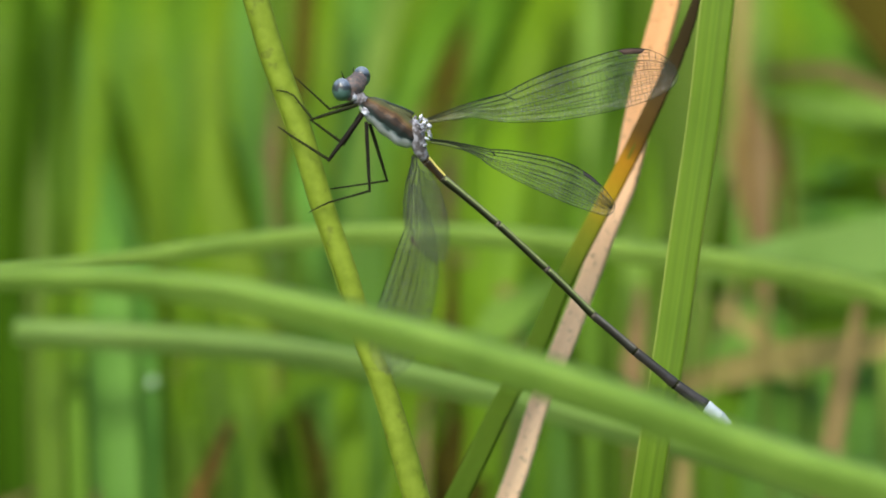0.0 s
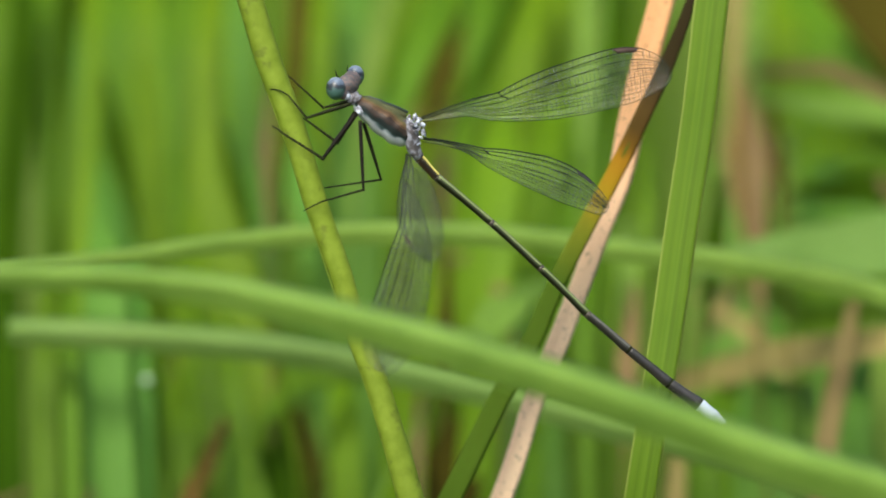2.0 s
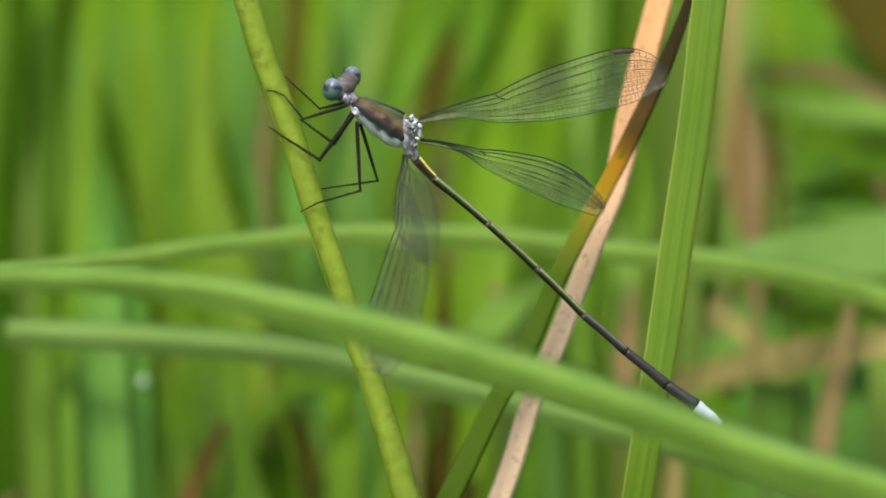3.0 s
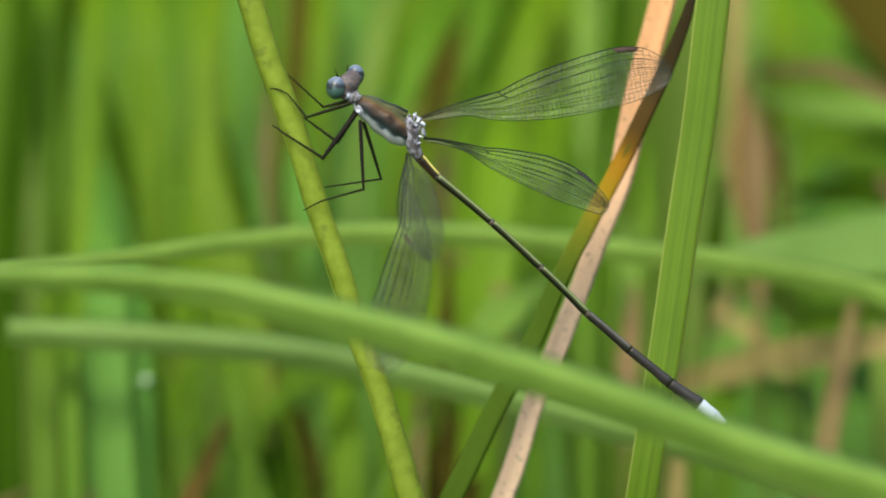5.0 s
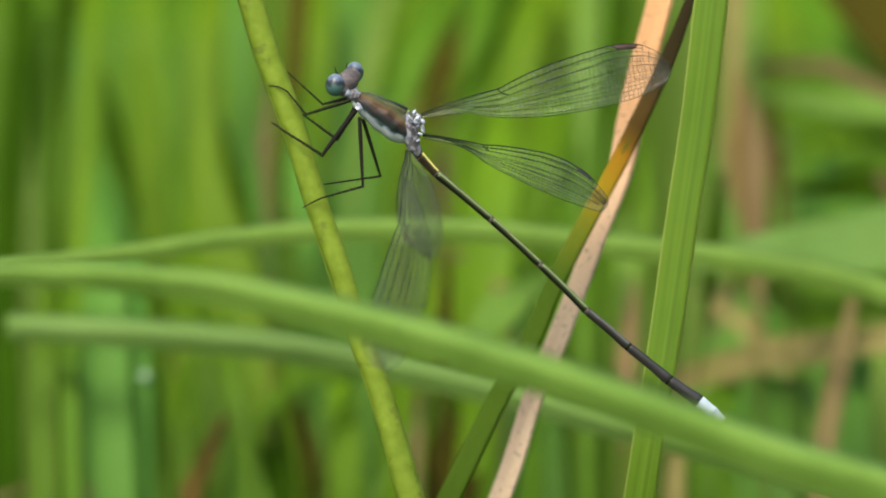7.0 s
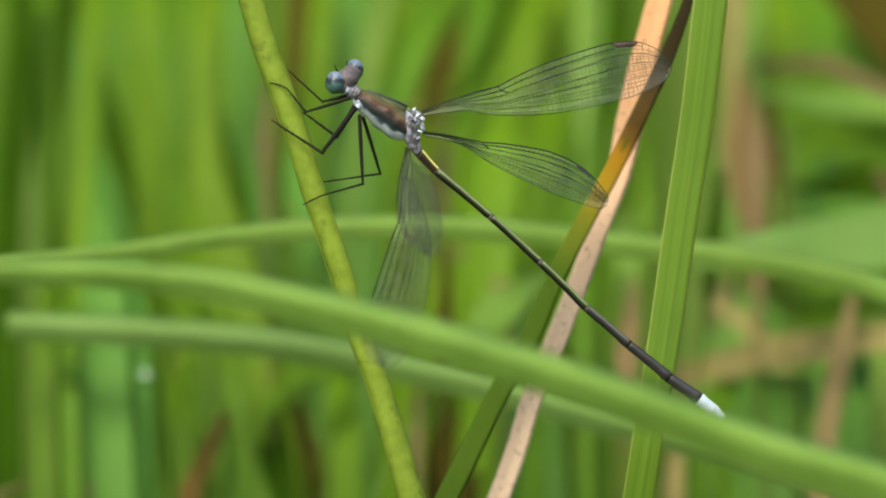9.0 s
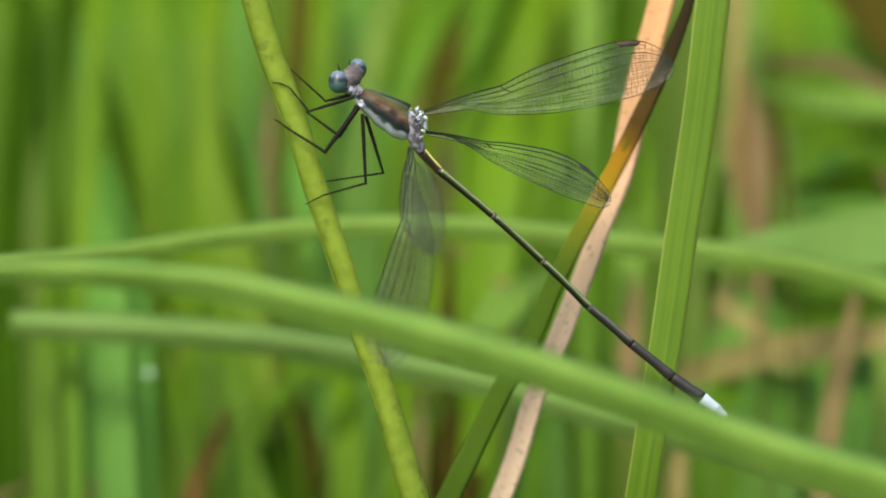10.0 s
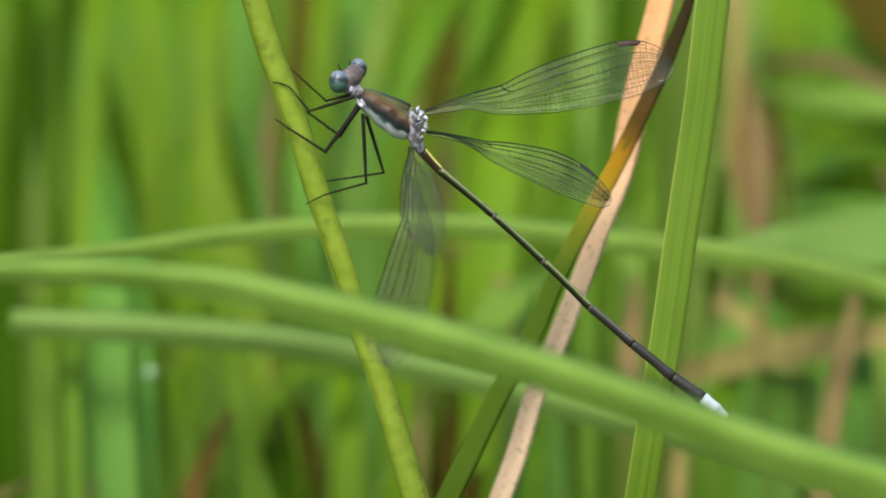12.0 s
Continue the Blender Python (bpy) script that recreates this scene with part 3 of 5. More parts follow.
behind(DEEP_SHADE_GREEN, [0.8, 1.0, 0.7, 0.2], [(-33.0, 74.6, 253.9), (-33.1, 84.2, 278.0), (-33.2, 88.2, 281.5), (-33.2, 92.1, 284.6)])
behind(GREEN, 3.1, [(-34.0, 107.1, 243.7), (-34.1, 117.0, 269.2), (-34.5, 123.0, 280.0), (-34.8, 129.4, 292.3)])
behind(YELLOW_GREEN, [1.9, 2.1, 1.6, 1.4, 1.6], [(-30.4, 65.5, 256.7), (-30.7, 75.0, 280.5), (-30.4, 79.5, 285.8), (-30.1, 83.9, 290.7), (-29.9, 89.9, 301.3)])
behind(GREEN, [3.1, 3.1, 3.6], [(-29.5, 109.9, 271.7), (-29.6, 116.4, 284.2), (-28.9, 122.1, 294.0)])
behind(DEEP_SHADE_GREEN, [0.2, 1.6, 2.4, 1.3, 0.2], [(-25.8, 71.2, 285.4), (-26.8, 74.8, 287.5), (-28.2, 78.7, 290.4), (-28.8, 82.2, 292.1), (-29.1, 85.8, 293.7)])
behind(EMERALD, [4.5, 4.9, 3.0, 0.7], [(-28.8, 78.4, 252.7), (-28.9, 88.2, 277.4), (-29.9, 92.2, 281.0), (-30.6, 96.1, 283.8)])
behind(YELLOW_GREEN, [2.8, 3.0, 3.0, 2.8], [(-25.3, 93.7, 247.9), (-25.6, 103.5, 272.8), (-26.3, 108.8, 280.9), (-26.2, 115.8, 295.4)])
behind(GREEN, [0.2, 1.2, 1.3, 0.5], [(-22.8, 79.0, 285.9), (-23.3, 83.6, 291.2), (-23.8, 87.5, 294.3), (-24.4, 92.3, 300.7)])
behind(GREEN, [0.2, 2.5, 3.7, 3.0], [(-23.2, 89.0, 276.7), (-23.1, 94.9, 286.9), (-22.5, 99.2, 291.5), (-22.2, 104.0, 298.1)])
behind(GREEN, [0.2, 2.0, 2.0, 0.4], [(-23.1, 85.3, 278.2), (-23.0, 89.3, 281.7), (-22.6, 93.2, 284.8), (-22.3, 96.9, 286.9)])
behind(YELLOW_GREEN, [3.9, 5.4, 3.1, 2.3, 2.2], [(-16.5, 72.4, 274.7), (-18.4, 77.3, 281.3), (-20.1, 81.3, 284.8), (-20.5, 86.3, 291.6), (-19.5, 91.8, 300.8)])
behind(EMERALD, [3.1, 3.6, 3.3, 2.0], [(-17.3, 99.0, 260.0), (-16.9, 105.8, 273.8), (-17.7, 111.6, 283.8), (-18.4, 117.7, 295.0)], face=UPWARD)
behind(DEEP_SHADE_GREEN, [0.2, 1.7, 1.8, 0.3], [(-16.4, 70.3, 284.2), (-17.3, 74.0, 286.4), (-18.3, 77.6, 288.2), (-18.9, 81.3, 290.3)])
behind(EMERALD, [3.0, 3.2, 2.0], [(-15.6, 88.2, 260.0), (-15.8, 95.4, 275.5), (-16.1, 100.1, 281.5)], face=UPWARD)
behind(BROWN, [0.2, 1.4, 1.1, 0.3], [(-14.5, 65.9, 283.4), (-14.8, 71.1, 290.9), (-14.8, 74.7, 292.9), (-14.5, 78.4, 295.0)])
# beside the stem, upper part
behind(SHADED_BROWN, [0.2, 0.9, 1.9, 2.0], [(-13.6, 69.8, 282.3), (-13.1, 75.6, 292.2), (-12.2, 79.8, 296.6), (-12.0, 84.5, 302.5)])
behind(YELLOW_GREEN, [0.2, 2.2, 2.0], [(-10.8, 92.5, 276.3), (-10.6, 99.5, 290.9), (-10.4, 104.5, 297.9)])
behind(EMERALD, [0.2, 3.5, 4.0, 3.0], [(-11.1, 91.3, 262.2), (-10.2, 98.6, 277.8), (-8.7, 104.1, 286.7), (-7.3, 109.9, 296.7)], face=UPWARD)
behind(PALE_GREEN, [0.2, 1.7, 2.3, 2.0], [(-7.5, 80.6, 284.0), (-6.4, 85.8, 291.7), (-5.5, 90.0, 295.7), (-4.1, 94.3, 300.3)])
behind(EMERALD, [3.9, 4.4, 4.7, 3.4], [(-7.0, 74.6, 253.9), (-7.0, 84.3, 278.5), (-6.6, 89.0, 284.3), (-4.6, 93.6, 289.8)], face=UPWARD)
behind(YELLOW_GREEN, [0.2, 3.6, 2.6], [(-3.3, 108.1, 257.3), (-2.8, 115.3, 272.4), (-1.2, 120.6, 280.6)], face=UPWARD)
behind(GREEN, [0.2, 2.4, 3.2, 2.9], [(-5.2, 72.9, 286.0), (-3.8, 78.0, 293.6), (-1.8, 81.8, 296.2), (1.1, 86.5, 302.0)])
behind(SHADED_BROWN, [0.2, 2.5, 4.2, 3.0, 0.5], [(-1.8, 99.8, 284.2), (-0.9, 103.8, 287.3), (0.6, 107.3, 288.8), (1.6, 110.6, 289.8), (2.6, 114.3, 292.1)])
behind(BROWN, [0.2, 2.0, 1.8, 0.4], [(0.1, 83.6, 279.7), (0.2, 87.9, 284.1), (0.3, 91.6, 286.2), (0.6, 95.1, 287.9)])
behind(TAN, [0.2, 1.7, 1.7, 0.5], [(-4.2, 103.4, 284.1), (-1.2, 106.8, 285.1), (1.3, 109.9, 285.0), (3.9, 112.9, 284.6)])
behind(GREEN, [0.2, 3.0, 3.0], [(2.3, 101.8, 280.0), (3.3, 107.8, 291.0), (4.4, 112.3, 296.2)])
behind(DEEP_SHADE_GREEN, [0.2, 0.9, 1.3, 1.4], [(0.8, 78.1, 290.1), (2.6, 82.0, 293.1), (4.3, 85.7, 295.2), (6.8, 90.1, 300.2)])
behind(YELLOW_GREEN, [0.2, 3.0, 3.5, 3.0], [(4.5, 89.1, 277.2), (6.2, 95.2, 288.4), (7.8, 99.4, 292.5), (8.8, 104.0, 298.1)], face=UPWARD)
behind(YELLOW_GREEN, [3.4, 4.6, 4.6, 2.4, 0.5], [(3.7, 67.6, 272.1), (4.6, 73.4, 282.4), (5.0, 77.6, 286.3), (5.4, 81.5, 289.3), (6.1, 85.3, 291.8)], face=UPWARD)
behind(YELLOW_GREEN, [0.2, 4.0, 3.5], [(8.8, 94.6, 268.5), (9.8, 102.1, 285.1), (10.4, 108.4, 297.1)], face=UPWARD)
behind(PALE_GREEN, [0.2, 2.0, 2.5, 2.3], [(12.3, 82.9, 284.9), (12.6, 88.2, 293.1), (12.9, 92.0, 295.7), (13.1, 96.2, 299.8)], face=UPWARD)
behind(DEEP_SHADE_GREEN, [0.2, 2.0, 2.3, 2.0], [(14.4, 81.7, 288.2), (15.1, 86.3, 293.6), (15.5, 90.0, 295.7), (15.9, 94.3, 300.3)])
behind(GREEN, [0.2, 3.0, 3.0, 1.0], [(10.5, 82.1, 274.0), (10.8, 86.4, 278.4), (11.4, 89.9, 280.0), (12.2, 94.1, 284.1)])
behind(GREEN, [0.2, 3.1, 3.1], [(14.4, 103.3, 270.3), (15.0, 109.5, 281.7), (14.8, 114.3, 287.9)])
behind(GREEN, [0.2, 1.9, 1.9, 0.6], [(16.8, 60.9, 279.8), (17.3, 65.5, 285.4), (17.5, 69.2, 287.9), (17.8, 73.1, 290.9)])
behind(YELLOW_GREEN, [0.2, 3.5, 3.0], [(8.2, 87.9, 274.5), (8.7, 93.1, 282.3), (10.0, 97.8, 288.3)], face=UPWARD)
behind(EMERALD, [0.2, 3.0, 2.8, 0.8], [(-11.0, 85.9, 273.0), (-12.0, 91.3, 281.2), (-12.6, 95.1, 283.8), (-13.2, 98.9, 286.5)], face=UPWARD)
# right, upper part
behind(TAN, [0.2, 1.8, 1.9], [(25.3, 87.6, 288.7), (25.6, 92.1, 294.2), (25.9, 96.7, 299.7)])
behind(PALE_GREEN, [0.2, 2.7, 2.7], [(27.1, 94.6, 284.0), (27.4, 99.9, 292.4), (27.8, 104.5, 297.9)])
behind(YELLOW_GREEN, [0.2, 3.5, 3.5], [(30.6, 104.3, 281.5), (30.8, 109.8, 290.5), (30.8, 114.3, 295.7)])
behind(BROWN, [1.3, 1.8, 1.8, 0.8], [(34.5, 79.3, 294.8), (31.3, 82.5, 295.1), (29.3, 85.5, 294.6), (27.2, 88.2, 293.0)])
# broad dark blade in place of the shadow in the upper right corner
behind(SHADED_BROWN, [6.4, 6.4, 5.9], [(43.7, 86.6, 293.0), (38.5, 90.7, 296.6), (35.3, 94.8, 300.2)])
behind(GREEN, [4.5, 4.8, 4.0, 2.5], [(45.0, 89.2, 285.3), (38.3, 93.7, 290.3), (34.0, 97.6, 293.4), (31.2, 101.8, 297.5)])
behind(PALE_GREEN, [2.4, 2.7, 2.9, 2.7, 0.8], [(44.2, 79.0, 291.6), (37.6, 81.9, 290.8), (34.4, 84.9, 290.4), (31.1, 88.1, 290.6), (27.8, 91.0, 290.0)], face=UPWARD)
behind(DUSKY, [0.2, 4.7, 4.5, 3.4, 1.0], [(27.1, 77.6, 278.7), (27.0, 81.4, 281.3), (26.5, 85.7, 285.7), (26.1, 89.8, 289.2), (26.0, 93.6, 291.8)])
behind(RUST, [0.2, 1.2, 1.6, 0.5], [(25.5, 73.0, 286.4), (25.2, 77.0, 289.9), (25.4, 80.7, 292.0), (26.0, 84.2, 293.6)])
behind(SHADED_BROWN, [0.2, 2.2, 2.1, 0.4], [(28.8, 74.9, 285.9), (28.7, 78.8, 288.9), (28.6, 82.2, 289.8), (28.4, 85.5, 290.8)])
behind(YELLOW_GREEN, [3.5, 4.0, 3.8, 1.5], [(45.6, 97.3, 284.3), (38.8, 100.2, 283.8), (35.0, 103.2, 283.2), (31.1, 106.0, 282.3)], face=UPWARD)
behind(PALE_GREEN, [0.2, 2.3, 2.5, 0.7], [(30.2, 85.0, 277.3), (30.1, 89.6, 282.7), (30.2, 93.0, 283.8), (30.5, 96.5, 285.5)])
behind(DEEP_SHADE_GREEN, [1.9, 2.9, 3.1, 1.5, 0.5], [(43.6, 75.3, 285.4), (37.5, 78.3, 285.0), (34.8, 81.2, 284.4), (32.5, 84.1, 283.7), (30.2, 86.9, 282.4)])
behind(DEEP_SHADE_GREEN, [0.2, 2.8, 2.9, 0.8], [(22.3, 55.7, 283.7), (22.8, 59.5, 286.5), (23.0, 62.9, 287.6), (23.6, 66.4, 289.1)])
behind(BROWN, [1.0, 1.4, 1.0], [(41.0, 71.3, 281.9), (37.6, 75.0, 284.4), (37.5, 78.6, 286.0)])
behind(EMERALD, [0.2, 3.1, 3.6, 2.1], [(32.4, 109.7, 269.1), (32.6, 113.8, 272.7), (34.3, 117.3, 274.0), (36.0, 121.0, 276.2)])
# the middle
behind(DUSKY, [0.2, 0.2, 1.9, 2.6, 2.2, 0.6], [(5.5, 63.5, 270.3), (5.9, 68.6, 277.7), (5.1, 72.4, 280.4), (3.2, 75.4, 280.0), (1.5, 78.3, 279.1), (-0.2, 81.1, 277.9)], face=UPWARD)
behind(SHADED_BROWN, [0.2, 1.9, 1.9, 0.4], [(0.4, 55.8, 276.4), (0.3, 59.8, 279.7), (0.3, 63.3, 281.1), (0.6, 66.8, 282.6)])
behind(YELLOW_GREEN, [0.2, 1.0, 0.9, 0.3], [(-1.0, 49.8, 277.1), (-0.8, 54.0, 281.2), (-0.7, 57.6, 283.2), (-0.4, 61.1, 284.6)])
behind(YELLOW_GREEN, [0.2, 3.0, 3.0, 1.0], [(0.8, 80.8, 269.3), (3.2, 85.2, 274.2), (5.7, 88.5, 274.8), (8.7, 91.8, 275.5)], face=UPWARD)
behind(PALE_GREEN, [0.2, 3.8, 3.6, 1.7, 0.4], [(0.7, 50.3, 277.0), (3.1, 54.1, 279.8), (5.9, 57.3, 280.1), (8.3, 60.6, 280.7), (10.2, 63.9, 281.5)], face=UPWARD)
behind(EMERALD, [3.5, 4.0, 3.0], [(5.8, 85.6, 250.4), (6.0, 92.6, 264.9), (7.3, 97.7, 272.3)], face=UPWARD)
behind(GREEN, [1.3, 1.5, 1.9, 1.7, 0.8], [(12.2, 54.1, 260.3), (12.2, 59.4, 268.5), (12.0, 64.5, 275.9), (12.2, 68.3, 278.8), (12.8, 72.2, 281.7)])
behind(GREEN, [1.7, 1.7, 1.6, 1.0], [(14.3, 61.2, 258.0), (14.3, 67.3, 269.1), (14.2, 72.2, 275.7), (14.6, 76.6, 280.5)], face=UPWARD)
behind(DUSKY, [0.2, 1.9, 2.1, 0.7], [(15.1, 53.6, 268.2), (15.5, 58.4, 274.7), (16.1, 62.4, 277.9), (16.5, 66.0, 279.9)])
behind(PALE_GREEN, [0.2, 3.1, 3.1, 1.5], [(16.7, 73.4, 272.4), (16.3, 77.5, 276.3), (16.2, 81.2, 278.3), (15.9, 84.8, 280.4)])
behind(EMERALD, [2.4, 3.1, 2.9, 0.7], [(9.8, 59.3, 258.6), (9.2, 63.9, 264.2), (9.2, 67.5, 266.1), (9.9, 71.3, 268.5)], face=UPWARD)
behind(TAN, [2.4, 2.4, 0.8], [(9.8, 74.1, 254.0), (9.8, 78.3, 257.8), (9.9, 81.8, 259.3)])
behind(YELLOW_GREEN, [2.5, 2.5, 2.0], [(11.4, 95.1, 247.4), (10.9, 101.4, 259.3), (11.5, 107.2, 269.2)], face=UPWARD)
# right, lower part
behind(BROWN, [0.2, 2.5, 3.0, 2.0], [(22.0, 86.3, 266.7), (23.1, 90.2, 269.7), (24.7, 93.5, 270.4), (26.3, 96.9, 271.5)])
behind(PALE_GREEN, [0.2, 1.9, 2.1, 1.0], [(21.3, 72.2, 268.2), (21.6, 76.4, 272.1), (21.8, 79.8, 273.1), (22.2, 83.5, 275.6)])
behind(TAN, [0.2, 1.9, 2.1, 1.7, 0.7], [(29.5, 69.4, 271.0), (27.3, 73.0, 273.0), (25.5, 76.3, 273.6), (23.6, 79.5, 274.2), (21.8, 82.8, 274.8)], face=UPWARD)
behind(TAN, [2.4, 2.8, 3.0, 3.3, 3.3, 2.2], [(42.8, 55.4, 278.9), (35.5, 58.0, 276.9), (30.5, 60.7, 275.3), (27.8, 63.5, 274.1), (24.1, 66.1, 272.4), (19.2, 68.6, 270.2)], face=UPWARD)
behind(GREEN, [2.0, 2.8, 3.0, 1.7, 0.5], [(44.6, 80.4, 273.5), (34.1, 83.0, 271.7), (31.3, 86.0, 271.4), (29.0, 89.3, 272.0), (26.1, 92.6, 272.7)])
behind(GREEN, [2.9, 2.9, 2.5, 1.0], [(44.6, 80.1, 274.5), (35.0, 83.3, 274.7), (30.3, 86.3, 274.4), (24.5, 89.3, 274.1)], face=UPWARD)
behind(OCHRE, [1.8, 1.9, 1.9, 1.9, 1.8, 0.6], [(30.5, 37.3, 265.5), (31.2, 42.2, 272.1), (31.7, 46.0, 274.6), (32.7, 49.7, 276.7), (33.8, 53.6, 279.9), (34.5, 57.4, 282.3)], face=UPWARD)
behind(EMERALD, [5.7, 6.2, 4.7], [(27.5, 54.1, 260.3), (27.5, 59.6, 269.4), (28.3, 63.5, 272.2)], face=UPWARD)
behind(PALE_GREEN, [1.6, 1.9, 1.6, 0.5], [(30.3, 55.5, 259.8), (30.7, 61.1, 269.0), (31.1, 64.7, 270.9), (31.7, 68.2, 272.4)], face=UPWARD)
behind(EMERALD, [2.4, 2.8, 2.4, 0.8], [(34.9, 51.7, 261.0), (34.6, 57.5, 271.0), (34.8, 61.1, 272.9), (35.7, 64.7, 274.8)], face=UPWARD)
behind(PALE_GREEN, [3.4, 3.4, 2.9], [(39.1, 64.6, 257.0), (38.3, 70.4, 267.2), (37.5, 75.3, 273.9)], face=UPWARD)
behind(GREEN, [2.9, 3.3, 2.4], [(22.0, 56.9, 259.4), (22.6, 62.2, 267.6), (24.6, 66.6, 272.3)], face=UPWARD)
behind(TAN, [1.6, 1.6, 1.4, 0.5], [(19.2, 45.9, 262.8), (19.4, 50.1, 266.8), (19.7, 53.7, 268.7), (20.1, 57.5, 271.0)])
behind(GREEN, [2.4, 2.8, 2.8], [(24.7, 53.1, 260.6), (24.3, 57.2, 264.2), (24.5, 61.0, 267.0)], face=UPWARD)
behind(EMERALD, [2.4, 2.9, 1.9], [(26.7, 56.9, 259.4), (26.9, 61.0, 263.1), (28.0, 64.6, 265.0)], face=UPWARD)
# left, lower part
behind(EMERALD, [4.5, 4.7, 4.4, 4.0, 3.1, 0.7], [(-26.9, 46.9, 262.5), (-27.3, 52.2, 270.6), (-27.7, 56.5, 275.2), (-27.8, 60.9, 279.8), (-28.2, 65.0, 283.6), (-28.9, 69.1, 287.4)], face=UPWARD)
behind(EMERALD, [3.3, 3.6, 3.4, 2.6, 0.6], [(-25.2, 49.3, 261.8), (-25.5, 54.8, 270.8), (-25.7, 58.9, 274.5), (-25.7, 63.3, 279.2), (-25.7, 67.4, 283.0)], face=UPWARD)
behind(GREEN, [1.7, 1.7, 1.7, 1.0], [(-29.9, 44.0, 263.4), (-30.3, 49.3, 271.5), (-30.6, 53.6, 276.0), (-30.8, 58.2, 281.5)], face=UPWARD)
behind(GREEN, [2.3, 2.5, 2.3, 1.4], [(-32.5, 47.8, 262.2), (-32.7, 53.1, 270.3), (-32.9, 57.5, 274.9), (-32.8, 62.1, 280.5)], face=UPWARD)
behind(DEEP_SHADE_GREEN, [1.7, 1.9, 1.9, 1.2], [(-35.3, 51.7, 261.0), (-35.8, 57.0, 269.2), (-36.0, 61.2, 273.4), (-36.5, 65.9, 279.4)])
behind(OCHRE, [0.1, 0.2, 0.8, 0.9, 0.4], [(-30.3, 44.5, 263.2), (-29.5, 48.7, 267.3), (-27.7, 52.2, 268.7), (-25.5, 55.4, 269.1), (-23.3, 59.0, 270.8)], face=UPWARD)
behind(GREEN, [2.6, 2.8, 2.4, 0.7], [(-21.3, 51.7, 261.0), (-21.3, 56.7, 268.3), (-21.0, 60.5, 270.6), (-20.6, 64.2, 273.0)], face=UPWARD)
behind(GREEN, [1.9, 2.0, 1.7, 0.6], [(-23.4, 49.8, 261.6), (-23.6, 54.6, 268.0), (-23.7, 58.4, 270.7), (-23.4, 62.5, 274.5)], face=UPWARD)
behind(RUST, [2.1, 2.0, 2.1, 0.7], [(-21.0, 45.9, 262.8), (-20.4, 50.0, 266.4), (-19.5, 53.8, 268.9), (-17.9, 57.3, 270.6)], face=UPWARD)
behind(GREEN, [2.3, 2.1, 1.9, 1.4, 0.7], [(-13.9, 48.3, 262.0), (-15.6, 52.8, 267.0), (-16.8, 57.0, 271.2), (-17.5, 61.1, 274.9), (-18.0, 65.2, 278.6)], face=UPWARD)
behind(GREEN, [0.2, 1.6, 2.1, 1.9, 0.9], [(-16.0, 50.3, 269.2), (-15.3, 54.5, 273.4), (-12.4, 57.7, 273.8), (-8.7, 60.7, 273.3), (-4.9, 63.6, 272.7)], face=UPWARD)
# a dark green and a dark brown blade painting a shaded gap
behind(DEEP_SHADE_GREEN, [2.8, 3.0, 2.6, 0.9], [(-13.2, 49.8, 261.6), (-13.7, 54.3, 267.0), (-14.1, 58.1, 269.4), (-13.9, 61.7, 271.3)])
behind(SHADED_BROWN, [3.4, 3.7, 2.9, 1.0], [(-11.4, 68.9, 255.6), (-11.5, 73.5, 261.3), (-11.9, 77.1, 263.3), (-12.4, 80.8, 265.2)])
behind(YELLOW_GREEN, [2.7, 2.9, 2.6, 1.7], [(-7.7, 55.5, 259.8), (-7.9, 60.3, 266.2), (-8.2, 64.2, 269.1), (-8.5, 68.3, 272.8)])
behind(GREEN, [2.4, 2.6, 2.4, 1.3], [(-18.8, 65.0, 256.8), (-19.3, 70.2, 264.3), (-20.0, 74.8, 270.0), (-20.6, 79.4, 275.7)], face=UPWARD)
# dark hollow below the middle: its shade is painted as dark blades
behind(SHADED_BROWN, [5.3, 5.7, 3.8, 0.8], [(0.1, 59.3, 258.6), (0.6, 63.9, 264.2), (0.8, 67.4, 265.6), (1.1, 70.9, 267.1)])
behind(DEEP_SHADE_GREEN, [3.9, 4.4, 4.4, 2.4], [(-0.2, 68.9, 255.6), (0.3, 74.0, 263.2), (0.8, 77.9, 266.1), (1.8, 81.8, 269.0)])
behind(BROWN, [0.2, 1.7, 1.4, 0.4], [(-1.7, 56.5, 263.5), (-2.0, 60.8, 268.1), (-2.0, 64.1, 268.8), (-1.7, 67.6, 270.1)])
behind(SHADED_BROWN, [2.8, 2.4, 0.8], [(-2.1, 55.0, 260.0), (-1.9, 59.2, 264.1), (-2.1, 62.8, 266.0)])
behind(GREEN, [3.0, 3.5, 3.0, 0.7], [(2.8, 80.3, 252.1), (2.3, 85.8, 260.7), (1.8, 89.5, 263.2), (1.3, 93.6, 266.7)])
behind(GREEN, [1.9, 2.1, 1.4, 0.5], [(7.4, 47.8, 262.2), (7.5, 51.9, 265.8), (7.8, 55.5, 267.7), (8.2, 59.1, 269.5)])
behind(DEEP_SHADE_GREEN, [1.5, 1.7, 1.5, 0.8], [(12.4, 80.3, 252.1), (12.4, 86.3, 262.6), (12.4, 90.9, 268.5), (13.1, 95.6, 274.4)])
behind(TAN, [0.8, 0.9, 0.9, 0.3], [(-39.0, 44.7, 265.8), (-36.4, 47.9, 266.4), (-34.2, 51.1, 266.5), (-32.4, 54.1, 266.3)])
broad_leaf = behind(BROAD, [6.5, 6.0, 5.2, 3.8, 1.6], [(45.8, 60.8, 287.2), (36.7, 58.1, 285.2), (31.1, 56.1, 285.3), (25.4, 54.0, 285.1), (20.9, 52.0, 285.4)], fold=0.2, face=(0, -0.75, 0.65))


